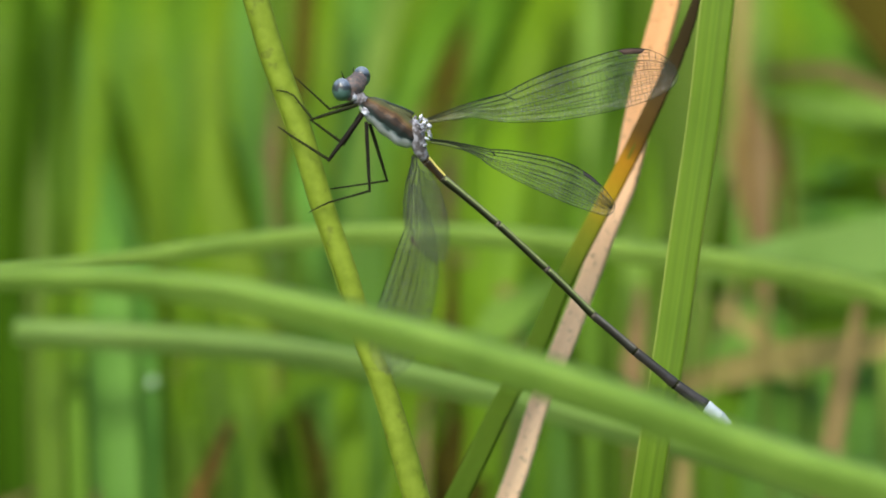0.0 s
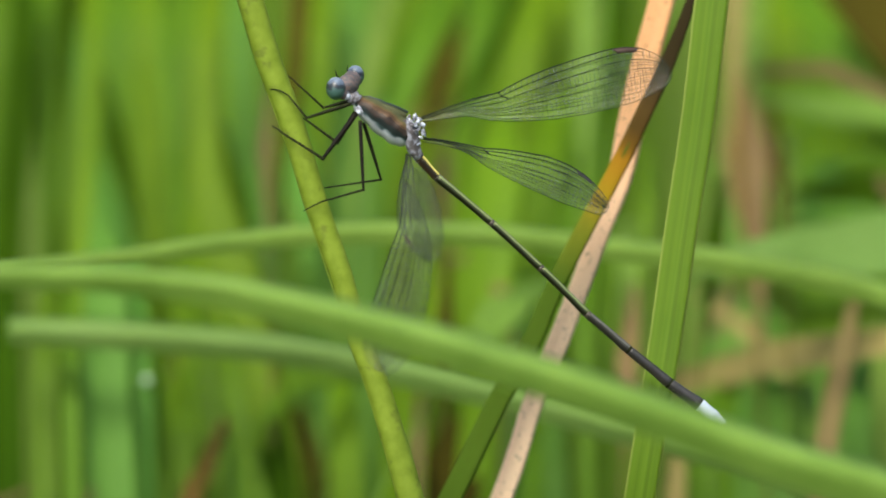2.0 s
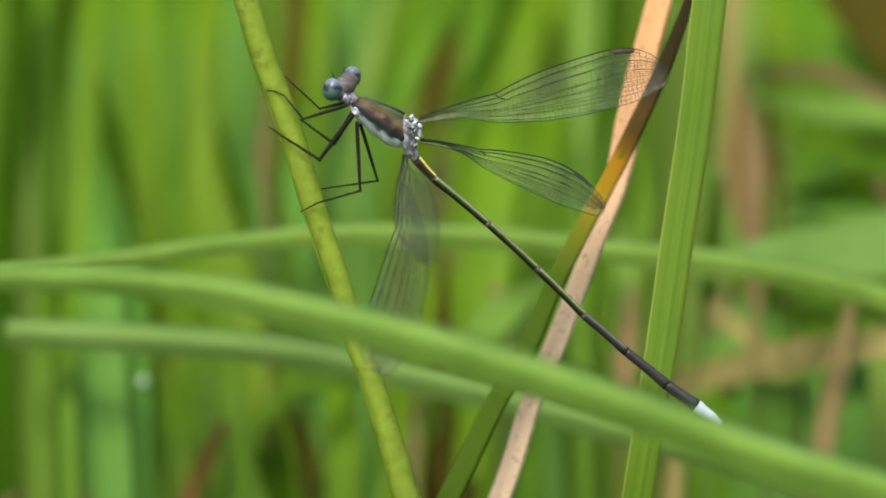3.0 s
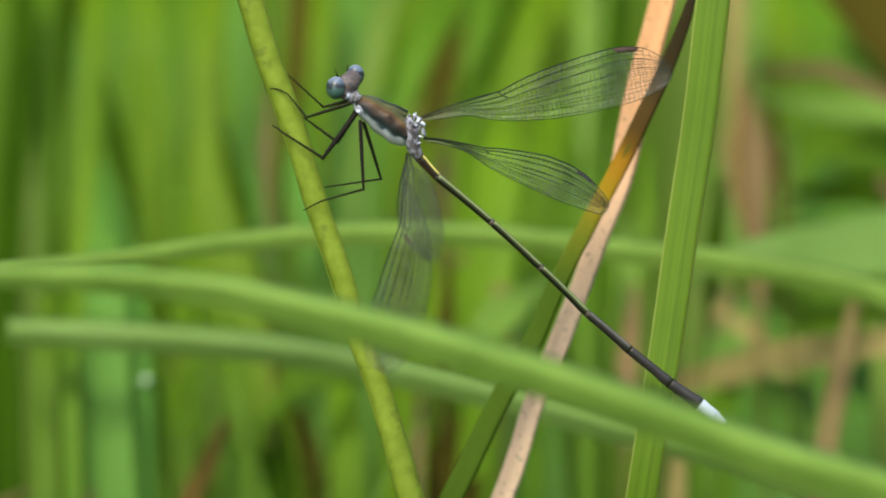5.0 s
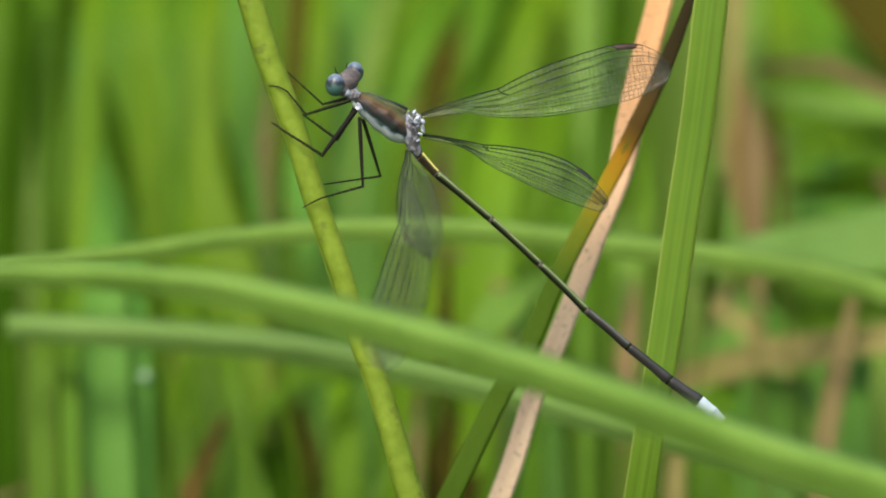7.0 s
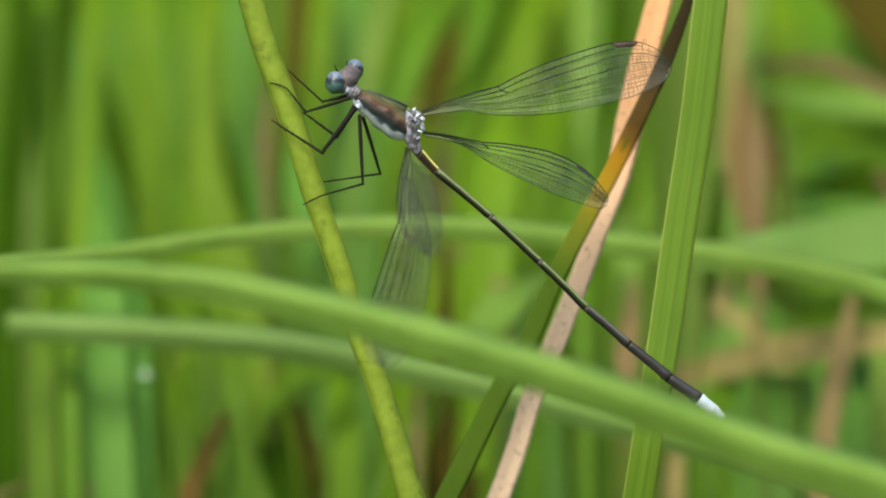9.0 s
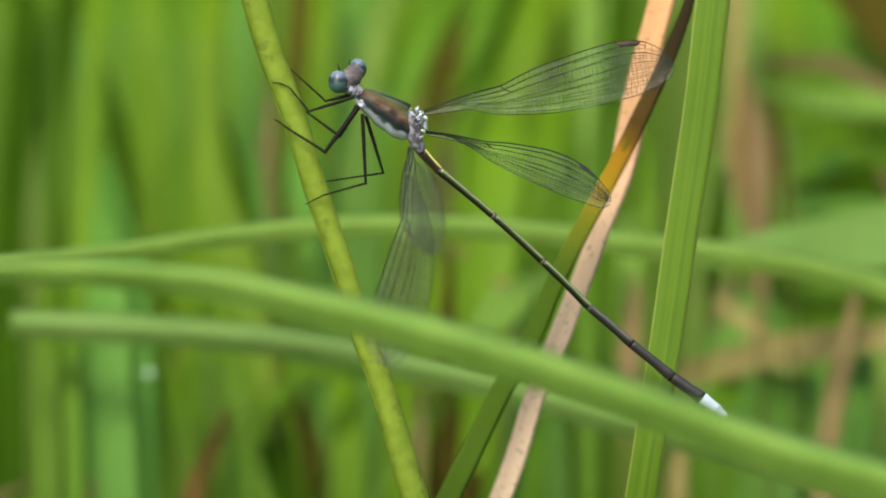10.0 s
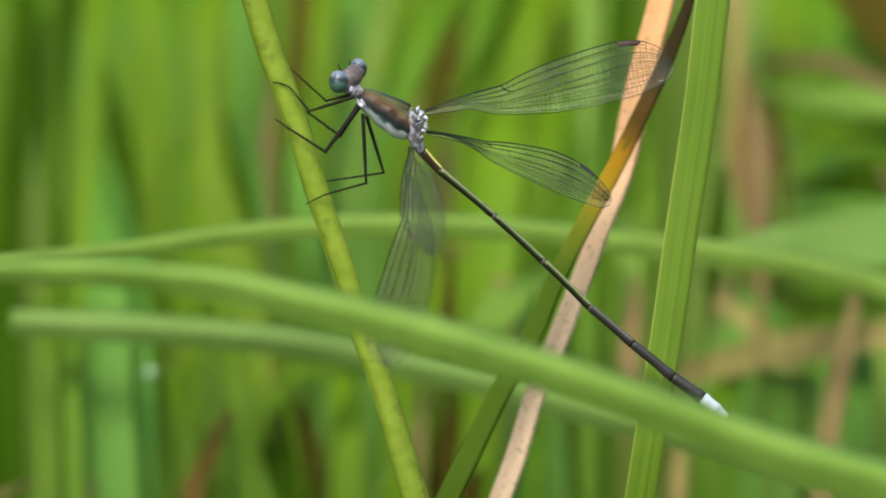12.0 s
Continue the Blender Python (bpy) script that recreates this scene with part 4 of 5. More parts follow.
def scattered_grass():
    """Upright blades further back, at random, each a thing of its own."""
    rng = random.Random(4)
    kinds = [GREEN, YELLOW_GREEN, YELLOW_GREEN, GREEN, PALE_GREEN, EMERALD, GREEN, YELLOW_GREEN]
    for k in range(240):
        y = 290 + 420 * (k / 240) ** 1.1
        x = rng.uniform(-1, 1) * (75 + 0.12 * y)
        tall = rng.uniform(210, 320) + 0.02 * y
        lean_x, lean_y = rng.gauss(0, 40), rng.gauss(0, 25)
        pts = [(x + lean_x * 0.25, y + lean_y * 0.2, tall * 0.45), (x + lean_x * 0.55, y + lean_y * 0.6, tall * 0.78), (x + lean_x, y + lean_y, tall)]
        w = rng.uniform(2.4, 4.6)
        leaf("grass_blade", pts, [w, w * 0.85, 0.4], kinds[rng.randrange(len(kinds))], "tall grass blade among the sedge", BACK, lean=0.2, steps=16, turn=rng.uniform(-50, 50))


scattered_grass()


def meadow():
    """All the rest of the meadow, one mesh."""
    rng = random.Random(9)
    verts, faces, uvs = [], [], []
    made = 0
    while made < 26000:
        r = 0.02 + 6.0 * rng.random() ** 1.3
        a = rng.uniform(0, 2 * math.pi)
        x, y = r * math.cos(a), r * math.sin(a)
        low = -0.9 < y < 0.10 and abs(x - 0.05 * y) < 0.32 or 0 < y < 0.42 and abs(x) < 0.10
        made += 1
        tall, w = rng.uniform(0.16, 0.31) * (0.5 if low else 1.0), rng.uniform(0.0022, 0.005) * (1 + r * 0.5)
        lx, ly = rng.gauss(0, 0.07), rng.gauss(0, 0.07)
        if y < 0.12 and abs(x) < 0.45 and y > -0.9:
            lx = abs(lx) * (1 if x > 0 else -1)
        s = rng.uniform(0, math.pi)
        sx, sy = math.cos(s) * w / 2, math.sin(s) * w / 2
        base = len(verts)
        for q, k in ((0, 0.8), (0.35, 1), (0.65, 0.9), (0.88, 0.6), (1.0, 0.1)):
            cx, cy, cz = x + lx * q * q, y + ly * q * q, tall * q * (1 - 0.12 * q) - 0.01
            verts += [(cx - sx * k, cy - sy * k, cz), (cx + sy * k * 0.3, cy - sx * k * 0.3, cz), (cx + sx * k, cy + sy * k, cz)]
            uvs += [(0, tall * q), (0.5, tall * q), (1, tall * q)]
        for i in range(4):
            b = base + i * 3
            faces += [(b, b + 1, b + 4, b + 3), (b + 1, b + 2, b + 5, b + 4)]
    ob = link_mesh("meadow_grass", verts, faces, uvs, MEADOW)
    tagged(ob, "dense green meadow grass all around", "grass", kind="stuff")


meadow()


def dew_drop():
    ob = link_mesh("dew_drop", *ball((0, 0, 0), (0.42, 0.42, 0.42), sides=16, rows=10), drop_material())
    ob.location = Vector((-24.37, 57.03, 274.05)) * MM
    return tagged(ob, "small clear dew drop on a grass blade", "dew drop")


drop = dew_drop()


# ---- the damselfly ----
# Its own space, in mm: x along the picture, y away from the lens, z up, about the thorax.
fly = new("damselfly")
fly.matrix_world = Matrix.Translation((-0.00185, 0.00236, 0.30879)) @ pose(0, 0, 0, -15, 0, 0)
fly.empty_display_size = 0.005
tagged(fly, "slim bronze-green spreadwing damselfly with blue-grey eyes clinging to a sedge stem", "damselfly")


def build_body():
    part("thorax", tube([(-4.30, 0.20, 2.62), (-4.05, 0.10, 2.28), (-3.37, 0.00, 1.81), (-2.36, 0.00, 1.04), (-1.30, 0.00, 0.30), (-0.51, 0.00, -0.17), (-0.08, 0.00, -0.55)],
                        [(0.35, 0.4), (0.8, 0.85), (1.0, 1.1), (1.14, 1.2), (1.15, 1.2), (1.0, 1.0), (0.5, 0.5)], sides=48, steps=30, up=(0.45, -0.35, 0.8), lump=0.10), THORAX, fly,
         "dark bronze thorax with copper stripes and chalky white sides")
    keel_line = [(-3.92, -0.3, 2.77), (-3.08, -0.4, 2.56), (-2.19, -0.4, 2.26), (-1.35, -0.35, 1.97), (-0.55, -0.2, 1.6)]
    part("back_plate", tube([(px - 0.20, py + 0.22, pz - 0.30) for px, py, pz in keel_line], [0.30, 0.40, 0.43, 0.42, 0.34], sides=24, steps=20, up=(0.45, -0.35, 0.8), lump=0.06), BACK_PLATE, fly, "golden olive plate along the back")
    part("back_keel", tube(keel_line, [0.07, 0.09, 0.10, 0.10, 0.09], sides=8, steps=14), KEEL, fly, "dark green keel along the back")
    part("neck", ball((-4.55, -0.20, 2.65), (0.62, 0.5, 0.5), (0, 35, 0), lump=0.35), NECK, fly, "chalky grey neck shield")
    part("neck", ball((-4.16, -0.70, 1.71), (0.30, 0.3, 0.36), lump=0.4, seed=4), CHALKY, fly, "chalky white neck plate")
    part("hind_chest", tube([(-0.93, 0.00, 0.84), (-0.51, -0.10, 0.12), (-0.25, -0.10, -0.63), (0.04, -0.10, -1.39), (0.25, 0.00, -1.81)], [(0.55, 0.9), (0.75, 0.95), (0.62, 0.8), (0.45, 0.55), (0.36, 0.4)], sides=24, steps=16, up=(1, 0, 0.6), lump=0.2),
         NECK, fly, "mottled grey rear of the thorax")
    rng = random.Random(12)
    # bright chalky knobs at the wing roots, duller ones between them
    knobs = (((-0.06, 0.00, 1.26), 1), ((0.26, 0.00, 1.10), 1), ((0.14, -0.40, 0.84), 1), ((0.50, 0.00, 0.66), 1), ((0.22, -0.60, 0.36), 1), ((0.58, -0.30, 0.10), 1), ((0.38, -0.50, -0.28), 1), ((-0.34, -0.60, 0.96), 1), ((0.16, -0.60, -0.78), 1), ((0.02, -0.80, 0.60), 1),
             ((-0.50, -0.30, 1.22), 0), ((-0.25, -0.85, 0.62), 0), ((-0.16, -0.90, 0.12), 0), ((0.02, -0.70, -0.34), 0), ((-0.40, -0.85, 0.28), 0))
    for k, (place, bright) in enumerate(knobs):
        r = rng.uniform(0.15, 0.23)
        part("wing_hinge", ball(place, (r * rng.uniform(1.0, 1.6), r * 0.9, r * rng.uniform(0.6, 0.9)), (rng.uniform(-40, 40), rng.uniform(-70, 70), 0), sides=12, rows=8, lump=0.7, seed=k), CHALKY if bright else NECK, fly,
             "chalky blue-white knob of the wing hinge" if bright else "dull grey knob of the wing hinge")


def build_head():
    head = part("head", ball((-4.97, -0.05, 3.74), (1.25, 0.70, 0.80), (0, -30, 50), sides=24, rows=16, lump=0.14), HEAD, fly, "brown head between the wide-set eyes")
    for name, centre, r in (("eye", (-5.93, -1.00, 3.35), 0.80), ("eye", (-4.50, 1.45, 4.36), 0.74)):
        ob = link_mesh(name, *ball((0, 0, 0), (r * 0.9, r * 0.95, r * 1.06), sides=28, rows=18), EYE_SKIN)
        ob.location = Vector(centre) * MM
        ob.parent = head
        tagged(ob, "round blue-grey compound eye")
    part("face", ball((-5.43, -0.60, 3.06), (0.5, 0.5, 0.55), lump=0.2, seed=2), HEAD, head, "pale brown face")
    part("face_plate", ball((-5.13, -0.70, 2.85), (0.30, 0.26, 0.34), lump=0.4, seed=9), CHALKY, head, "chalky white mouth plate")
    part("face_plate", ball((-4.80, -0.40, 3.28), (0.24, 0.2, 0.26), lump=0.4, seed=5), NECK, head, "chalky grey cheek plate")
    part("antenna", tube([(-5.63, -0.80, 3.98), (-5.84, -1.00, 4.31), (-5.97, -1.10, 4.73)], [0.09, 0.05, 0.02], sides=6, steps=6), LEG, head)
    part("antenna", tube([(-4.98, 0.40, 4.35), (-5.10, 0.50, 4.77), (-5.06, 0.60, 5.11)], [0.09, 0.05, 0.02], sides=6, steps=6), LEG, head)


def build_leg(name, joints, thick, pale=False):
    """Thigh, shin and foot, each a part of the leg, with short bristles on the shin."""
    joints = [Vector(j) for j in joints]
    a, b, c = joints[:3]
    thick *= 0.9
    leg = part(name, tube([a, a.lerp(b, 0.3), a.lerp(b, 0.75), b], [thick, thick * 1.05, thick * 0.85, thick * 0.6], sides=10, steps=10, lump=0.05), LEG_PALE if pale else LEG, fly, "thin blackish bristly leg")
    part("shin", tube([b, b.lerp(c, 0.5), c], [thick * 0.62, thick * 0.52, thick * 0.42], sides=8, steps=8), LEG, leg)
    part("knee", ball(b, (thick * 0.8,) * 3, sides=8, rows=6), LEG, leg)
    if len(joints) > 3:
        part("foot", tube([c, *joints[3:]], [thick * 0.42, *[thick * 0.36] * (len(joints) - 4), thick * 0.22], sides=8, steps=8), LEG, leg)
    rng = random.Random(name + str(round(a.x, 2)))
    for seg, (p, q) in enumerate(((a, b), (b, c))):
        along = (q - p).normalized()
        side = along.cross(Vector((0, 1, 0))).normalized()
        for k in range(5):
            root = p.lerp(q, 0.25 + 0.15 * k)
            end = root + along * 0.22 + (side * (1 if k % 2 else -1) + Vector((0, rng.uniform(-0.6, 0.6), 0))) * 0.28
            part("bristle", tube([root, root.lerp(end, 0.5), end], [0.016, 0.011, 0.005], sides=4, steps=3), LEG, leg)


def build_legs():
    build_leg("front_leg", [(-4.79, -0.80, 2.22), (-8.10, -1.60, 1.15), (-9.49, -1.30, 2.88), (-10.17, -1.10, 3.22), (-10.85, -0.90, 3.31)], 0.16)
    build_leg("front_leg", [(-4.81, 0.80, 2.50), (-6.89, 1.40, 1.97), (-9.37, 1.00, 4.24), (-9.79, 0.90, 4.53)], 0.14)
    build_leg("middle_leg", [(-4.37, -0.80, 1.54), (-6.88, -1.80, -1.88), (-9.87, -1.40, 0.02), (-10.25, -1.20, 0.32), (-10.68, -1.00, 0.57)], 0.21, True)
    build_leg("middle_leg", [(-4.47, 0.70, 1.66), (-5.83, 1.20, -0.66), (-7.90, 1.20, 0.86), (-8.87, 1.00, 1.49)], 0.2)
    build_leg("hind_leg", [(-4.12, -0.90, 0.95), (-3.86, -1.70, -4.19), (-6.97, -1.30, -5.07), (-7.73, -1.20, -5.44), (-8.36, -1.10, -5.78)], 0.17, True)
    build_leg("hind_leg", [(-3.88, 0.60, 0.85), (-2.58, 1.20, -3.40), (-6.55, 1.00, -3.99), (-6.92, 0.90, -4.04)], 0.15)


def build_abdomen():
    marks = [(-0.08, 0.00, -1.39), (0.42, 0.00, -1.98), (1.60, 0.10, -3.24), (5.69, 0.40, -6.65), (9.36, 0.80, -10.03), (12.87, 1.20, -13.49), (15.96, 1.50, -16.15), (19.01, 1.80, -18.65), (21.22, 2.00, -20.22), (22.32, 2.10, -21.15), (23.00, 2.20, -21.75)]
    thick = [0.38, 0.37, 0.31, 0.27, 0.28, 0.30, 0.34, 0.40, 0.49, 0.48, 0.34]
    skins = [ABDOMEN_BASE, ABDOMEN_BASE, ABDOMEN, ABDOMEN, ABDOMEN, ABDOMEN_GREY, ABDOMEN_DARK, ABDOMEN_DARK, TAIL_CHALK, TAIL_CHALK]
    words = ["yellow-lined first abdomen segment", "yellow-lined abdomen segment"] + ["slender bronze-green abdomen segment"] * 3 + ["slender dark grey abdomen segment"] + ["dull blackish abdomen segment"] * 2 + ["chalky white tail segment"] * 2
    for k in range(10):
        a, b = Vector(marks[k]), Vector(marks[k + 1])
        ra, rb = thick[k], thick[k + 1]
        gap = (b - a) * 0.012
        lift = Vector((0.0, 0, 0.02 if 2 <= k <= 6 else 0.0))
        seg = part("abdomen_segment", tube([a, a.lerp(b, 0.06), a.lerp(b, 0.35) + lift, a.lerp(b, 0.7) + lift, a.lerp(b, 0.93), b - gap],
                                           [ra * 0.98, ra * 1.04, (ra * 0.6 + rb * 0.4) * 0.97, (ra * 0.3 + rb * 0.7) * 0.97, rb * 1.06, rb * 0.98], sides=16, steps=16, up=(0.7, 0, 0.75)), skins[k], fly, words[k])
        if 1 <= k <= 7:
            part("joint_ring", tube([b - gap * 3, b, b + gap * 2], [rb * 0.98, rb * 1.08, rb * 0.98], sides=14, straight=True, up=(0.7, 0, 0.75)), RING_PALE if k < 5 else LEG, seg, "pale joint ring" if k < 5 else "dark joint ring")
    for dy, dz in ((-0.16, 0.02), (0.16, 0.05)):
        end = Vector(marks[-1])
        part("tail_clasper", tube([end + Vector((-0.1, dy, dz)), end + Vector((0.28, dy * 1.5, -0.16 + dz)), end + Vector((0.55, dy * 0.6, -0.42 + dz))], [0.13, 0.1, 0.04], sides=8, steps=8), LEG, fly, "small dark tail clasper")


RING_PALE = plain_material("joint_pale", (0.07, 0.06, 0.042), 0.5)

# Outlines of a fore and a hind wing: place along the wing, leading and trailing edge, as parts of its length.
FORE = (((0.0, 0.007), (0.09, 0.026), (0.194, 0.043), (0.263, 0.050), (0.315, 0.053), (0.356, 0.069), (0.427, 0.092), (0.521, 0.115), (0.655, 0.138), (0.763, 0.153), (0.831, 0.153), (0.896, 0.140), (0.948, 0.108), (0.975, 0.080), (0.990, 0.054), (1.0, 0.018)),
        ((0.0, -0.011), (0.083, -0.013), (0.184, -0.018), (0.247, -0.046), (0.323, -0.065), (0.411, -0.077), (0.50, -0.087), (0.635, -0.086), (0.749, -0.079), (0.841, -0.067), (0.911, -0.049), (0.960, -0.029), (0.985, -0.012), (1.0, 0.014)), 0.315)
HIND = (((0.0, 0.011), (0.083, 0.031), (0.199, 0.050), (0.306, 0.065), (0.382, 0.091), (0.494, 0.117), (0.623, 0.141), (0.73, 0.141), (0.835, 0.122), (0.911, 0.087), (0.960, 0.057), (0.985, 0.038), (0.996, 0.020), (1.0, 0.0)),
        ((0.0, -0.011), (0.092, 0.007), (0.196, 0.015), (0.261, 0.006), (0.338, -0.021), (0.461, -0.039), (0.619, -0.053), (0.775, -0.060), (0.894, -0.054), (0.950, -0.050), (0.982, -0.043), (0.995, -0.030), (1.0, -0.012)), 0.306)


# The near hind wing, which points at the lens: its stalk is hardly seen.
NEAR_HIND = (((0.0, 0.010), (0.06, 0.024), (0.15, 0.046), (0.30, 0.078), (0.50, 0.110), (0.68, 0.124), (0.82, 0.108), (0.92, 0.072), (0.97, 0.044), (0.99, 0.024), (1.0, 0.0)),
             ((0.0, -0.012), (0.06, -0.030), (0.15, -0.056), (0.30, -0.082), (0.50, -0.092), (0.70, -0.086), (0.85, -0.066), (0.94, -0.046), (0.98, -0.028), (1.0, -0.008)), 0.30)


def build_wing(base, tip, chord, outline, seed, fine=1.0, bow=0.03, skew=0.0, spot=None, slim=1.0):
    """A stalked, netted wing: clear membrane, long veins in a fan, cross veins, a dark spot near the tip."""
    rng = random.Random(seed)
    base, tip = Vector(base), Vector(tip)
    x = tip - base
    length = x.length
    x.normalize()
    y = Vector(chord)
    y = (y - x * y.dot(x)).normalized()
    z = x.cross(y)
    ahead, behind_it, nodus = outline
    span = np.linspace(0, 1, 201)

    def eased(line):
        values = np.interp(span, [p[0] for p in line], [p[1] * slim for p in line])
        wide = np.convolve(np.pad(values, 4, "edge"), np.ones(9) / 9, "valid")
        return np.where((np.abs(span - nodus) < 0.02) | (span > 0.93), values, wide)

    front, rear = eased(ahead), eased(behind_it)

    def place(s, f):
        """s along the wing, f from the trailing edge (0) to the leading edge (1)."""
        lead, trail = np.interp(s, span, front), np.interp(s, span, rear)
        w = trail + (lead - trail) * f + skew * math.sin(math.pi * s)
        pleat = 0.0016 * math.sin(f * 30) * min(1, s * 3) * (1 - f * 0.4)
        camber = bow * math.sin(math.pi * s) + pleat + 0.012 * (f - 0.5) ** 2
        return base + (x * s + y * w + z * camber) * length

    rows, cols = 100, 28
    verts = [tuple(place(i / rows, j / cols) * MM) for i in range(rows + 1) for j in range(cols + 1)]
    faces = [(i * (cols + 1) + j, i * (cols + 1) + j + 1, (i + 1) * (cols + 1) + j + 1, (i + 1) * (cols + 1) + j) for i in range(rows) for j in range(cols)]
    uvs = [(j / cols, i / rows) for i in range(rows + 1) for j in range(cols + 1)]
    wing = part("wing", (verts, faces, uvs), MEMBRANE, fly, "clear netted wing held half open")
    vv, vf, vu = [], [], []

    def vein(points, r):
        r *= fine * 0.88
        for a, b in zip(points, points[1:]):
            t = (b - a).normalized()
            p = t.cross(z).normalized()
            n0 = len(vv)
            for q in (a - t * r * 0.3, b + t * r * 0.3):
                for w in (0, 1.5708, 3.14159, 4.71239):
                    vv.append(tuple((q + (p * math.cos(w) + z * math.sin(w)) * r) * MM))
                    vu.append((w / 6.3, 0))
            vf.extend([(n0 + k, n0 + (k + 1) % 4, n0 + 4 + (k + 1) % 4, n0 + 4 + k) for k in range(4)])

    def fan(start_s, start_f, end_s, end_f, r, bend=1.0):
        vein([place(start_s + (end_s - start_s) * k / 36, start_f + (end_f - start_f) * (k / 36) ** bend) for k in range(37)], r)

    # The long veins: the thick front edge, its two companions, and the fan behind them.
    fan(0, 1.0, 0.9, 1.0, 0.046)
    fan(0.9, 1.0, 1.0, 1.0, 0.030)
    fan(0, 0.0, 1.0, 0.0, 0.026)
    fan(0, 0.78, nodus, 1.0, 0.030)
    fan(0, 0.58, nodus, 0.84, 0.042)
    fan(nodus, 0.84, 0.79, 0.90, 0.036)
    fan(0.79, 0.90, 0.90, 0.93, 0.030)
    vein([place(nodus - 0.004, 1.0), place(nodus + 0.006, 0.84), place(nodus + 0.03, 0.70)], 0.050)
    vein([place(0.13, 0.62), place(0.16, 0.34), place(0.20, 0.20)], 0.030)
    for s0, f0, s1, f1, r in ((0.10, 0.50, nodus, 0.66, 0.030), (nodus, 0.66, 0.99, 0.80, 0.026), (0.16, 0.40, 0.995, 0.62, 0.022), (0.20, 0.36, 0.985, 0.46, 0.021), (0.20, 0.30, 0.95, 0.30, 0.021), (0.18, 0.22, 0.88, 0.15, 0.021), (0.14, 0.10, 0.70, 0.04, 0.022)):
        fan(s0, f0, s1, f1, r)
    for s0, f0, s1, f1 in ((0.50, 0.72, 0.99, 0.71), (0.42, 0.54, 0.99, 0.54), (0.46, 0.40, 0.97, 0.38), (0.42, 0.26, 0.92, 0.22), (0.60, 0.84, 0.985, 0.86), (0.62, 0.10, 0.84, 0.07), (0.72, 0.77, 0.985, 0.755), (0.74, 0.66, 0.985, 0.665), (0.74, 0.58, 0.985, 0.58), (0.74, 0.48, 0.98, 0.50), (0.70, 0.33, 0.96, 0.34)):
        fan(s0, f0, s1, f1, 0.018)
    part("vein_net", (vv, vf, vu), VEIN, wing, "blackish-brown long veins")
    vv, vf, vu = [], [], []
    step = 0.33 / length
    levels = [0.0, 0.15, 0.30, 0.46, 0.62, 0.78]
    s = 0.17
    while s < 0.985:
        m = min(1, s / 0.5)
        for lo, hi in zip(levels, levels[1:]):
            if s < 0.24 and hi < 0.4:
                continue
            a, b = (0.45 + (f - 0.45) * (0.35 + 0.65 * m) if f > 0 else f for f in (lo, hi))
            q = s + rng.uniform(-0.0035, 0.0035)
            vein([place(q, a), place(min(1, q + rng.uniform(-0.003, 0.005)), b)], 0.0195)
        s += step * rng.uniform(0.85, 1.15)
    s = nodus + 0.02
    while s < 0.97:
        vein([place(s, 0.80), place(s - 0.002, 0.90)], 0.017)
        if not 0.79 < s < 0.885:
            vein([place(s, 0.88), place(s + 0.002, 1.0)], 0.021)
        s += 0.0235
    for s in (0.11, 0.17):
        vein([place(s, 0.6), place(s, 1.0)], 0.026)
    part("cross_vein_net", (vv, vf, vu), CROSS_VEIN, wing, "fine dark cross veins")

    sv, sf, su = [], [], []
    for k in range(13):
        s = 0.785 + 0.098 * k / 12
        bulge = 0.10 * min(1, 4 * min(k / 12, 1 - k / 12) + 0.3)
        for f, lift in ((1.0, 0.02), (1.0 - bulge, 0.03), (1.0 - bulge, -0.03), (1.0, -0.02)):
            sv.append(tuple((place(s, f) + z * lift) * MM))
            su.append((f, s))
    for k in range(12):
        for j in range(4):
            a, b = k * 4 + j, k * 4 + (j + 1) % 4
            sf.append((a, b, b + 4, a + 4))
    sf += [(0, 1, 2, 3), (51, 50, 49, 48)]
    part("wing_spot", (sv, sf, su), spot or STIGMA, wing, "small reddish-brown wing spot")


build_body()
build_head()
build_legs()
build_abdomen()
build_wing((0.50, 0.30, 1.10), (19.25, 1.20, 4.11), (-0.16, 0.1, 0.98), FORE, 1)
build_wing((0.59, 0.20, -0.46), (14.40, 1.50, -5.59), (0.34, 0.30, 0.90), HIND, 2, 1.22, 0.02, 0.0, STIGMA_DARK)
build_wing((-0.42, -0.60, -1.57), (1.19, -17.0, -9.55), (-0.97, -0.1, 0.12), NEAR_HIND, 3, 1.15, -0.01, slim=0.85)
build_wing((-0.55, -0.60, -1.48), (-1.76, -14.0, -17.75), (-0.99, -0.1, 0.08), FORE, 4, 1.05, 0.01, -0.045, slim=0.82)


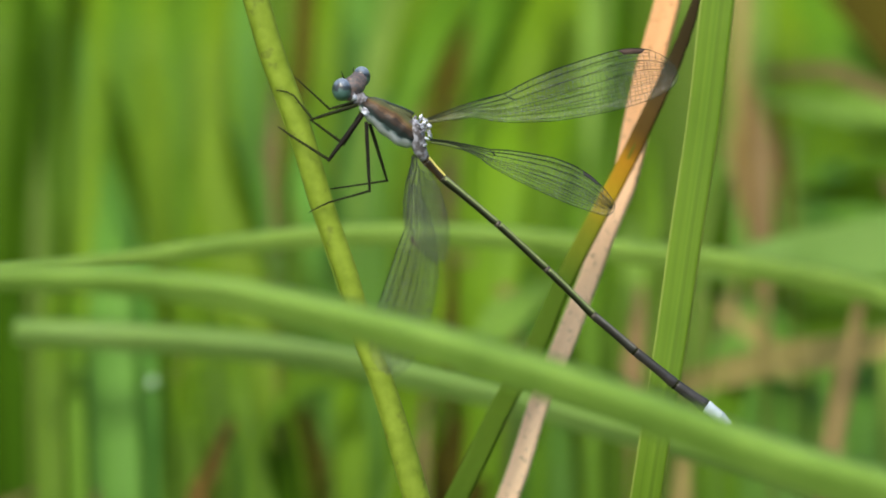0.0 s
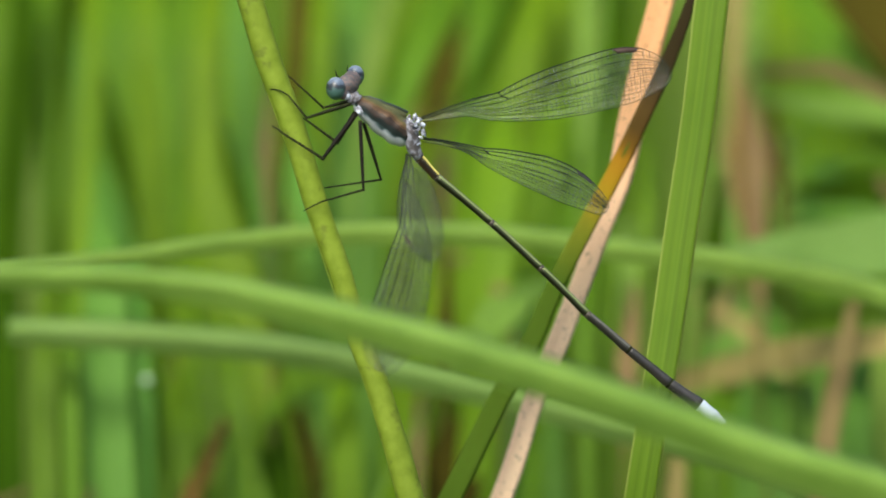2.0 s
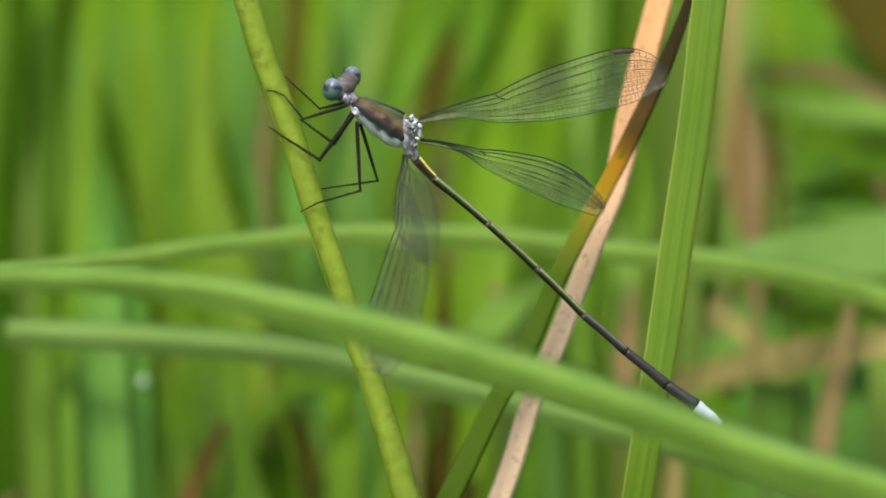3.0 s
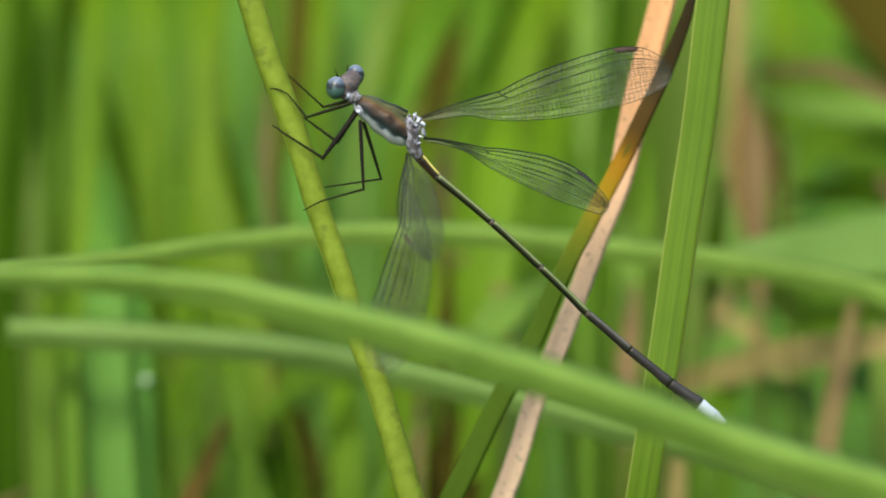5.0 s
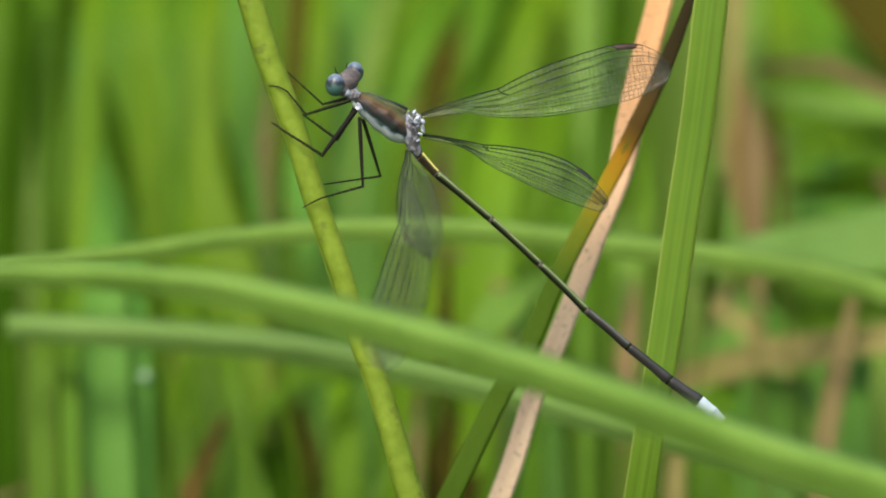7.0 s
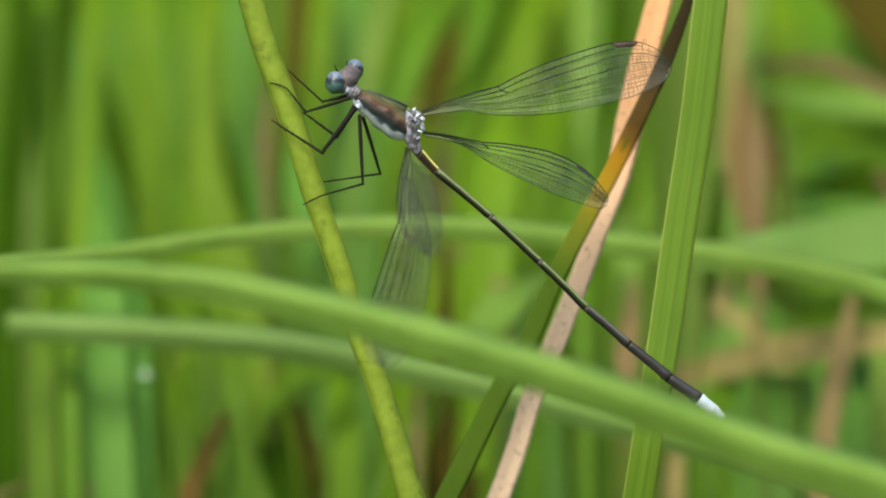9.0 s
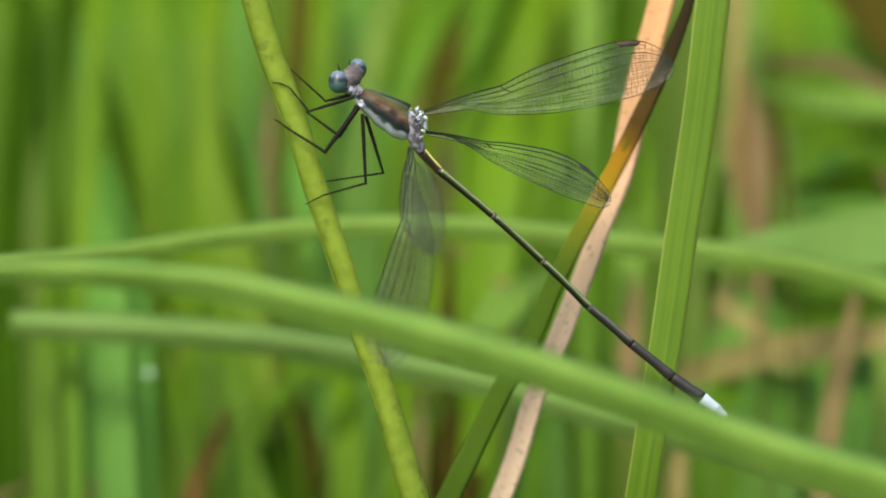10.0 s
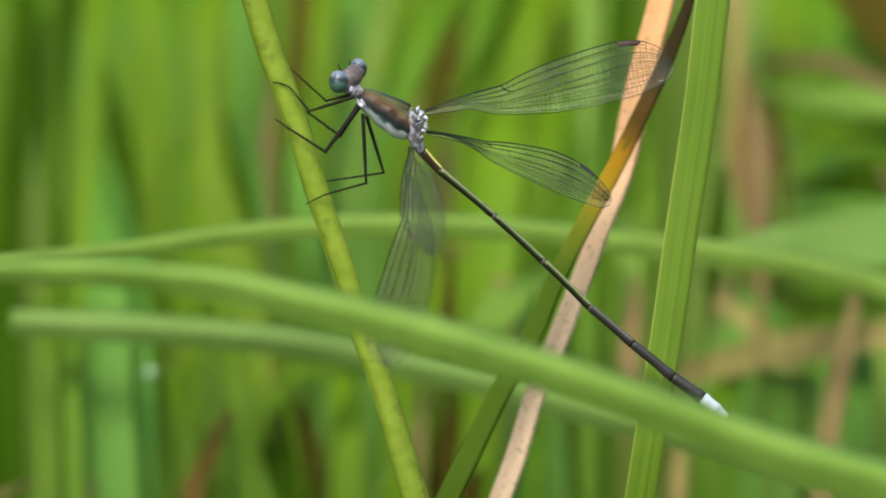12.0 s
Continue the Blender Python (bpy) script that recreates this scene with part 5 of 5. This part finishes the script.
# The perch and the damselfly on it sway together, by a tenth of a millimetre: seconds, sideways, upwards (mm).
SWAY = ((0, -0.026, 0.097), (0.5, -0.017, 0.092), (1, -0.027, 0.105), (1.5, -0.045, 0.093), (2, -0.052, 0.070), (2.5, -0.055, 0.098), (3, -0.088, 0.133), (5, -0.073, 0.156), (5.5, -0.088, 0.102), (6, -0.091, 0.062), (6.5, -0.073, 0.044), (7, -0.039, 0.067), (9, -0.028, 0.105), (9.5, -0.016, 0.073), (10, -0.015, 0.075), (10.5, -0.011, 0.063), (11, 0.005, 0.034), (11.5, 0.021, 0.027), (12, 0.000, -0.000))


# Slow bending of single leaves, in the same way.
LEAF_SWAY = (
    (decayed_leaf, ((0, 0.06, 0.04), (2.5, 0.09, 0.05), (5, 0.12, 0.07), (6.5, 0.15, 0.06), (9, 0.09, 0.05), (9.5, 0.04, 0.03), (10.5, 0.01, 0), (12, 0, 0))),
    (dry_leaf, ((0, 0.0, 0.04), (3, 0.04, 0.06), (5, 0.06, 0.06), (7, 0.04, 0.04), (9.5, 0.04, 0.04), (10.5, 0, 0.02), (12, 0, 0))),
    (upright_leaf, ((0, 0.0, 0), (3, 0.02, 0), (5.5, 0.08, 0), (7, 0.06, 0), (9.5, 0.03, 0), (10.5, 0, 0), (12, 0, 0))),
    (front_leaf, ((0, -0.03, 0.11), (3, -0.09, 0.13), (5, -0.08, 0.13), (6, -0.08, 0.05), (9, -0.04, 0.07), (10.5, -0.02, 0.03), (12, 0, 0))),
    (blunt_leaf, ((0, -0.04, -0.03), (3, -0.06, -0.06), (5.5, -0.18, -0.06), (7, -0.13, -0.07), (9, -0.10, -0.08), (9.5, 0, -0.04), (12, 0, 0))),
    (broad_leaf, ((0, -0.17, -0.09), (3, -0.27, -0.07), (5.5, -0.37, 0.0), (7, -0.32, -0.05), (9, -0.25, -0.02), (9.5, -0.11, 0), (10.5, -0.08, 0), (12, 0, 0))),
    (drop, ((0, -0.10, -0.02), (3, -0.12, 0.04), (5.5, -0.22, 0.05), (7, -0.20, 0.09), (9, -0.12, 0.03), (10, -0.05, 0.02), (12, 0, 0))),
)


def motions():
    """Key the small sway of the sedge stem, of the damselfly that clings to it, and of the leaves about it."""
    for thing in (plant, fly):
        rest = thing.matrix_basis.copy()
        walk(thing, [(t, Matrix.Translation((dx * MM, 0, dz * MM)) @ rest) for t, dx, dz in SWAY])
    for thing, rows in LEAF_SWAY:
        rest = thing.matrix_basis.copy()
        walk(thing, [(t, Matrix.Translation((dx * MM, 0, dz * MM)) @ rest) for t, dx, dz in rows])


motions()
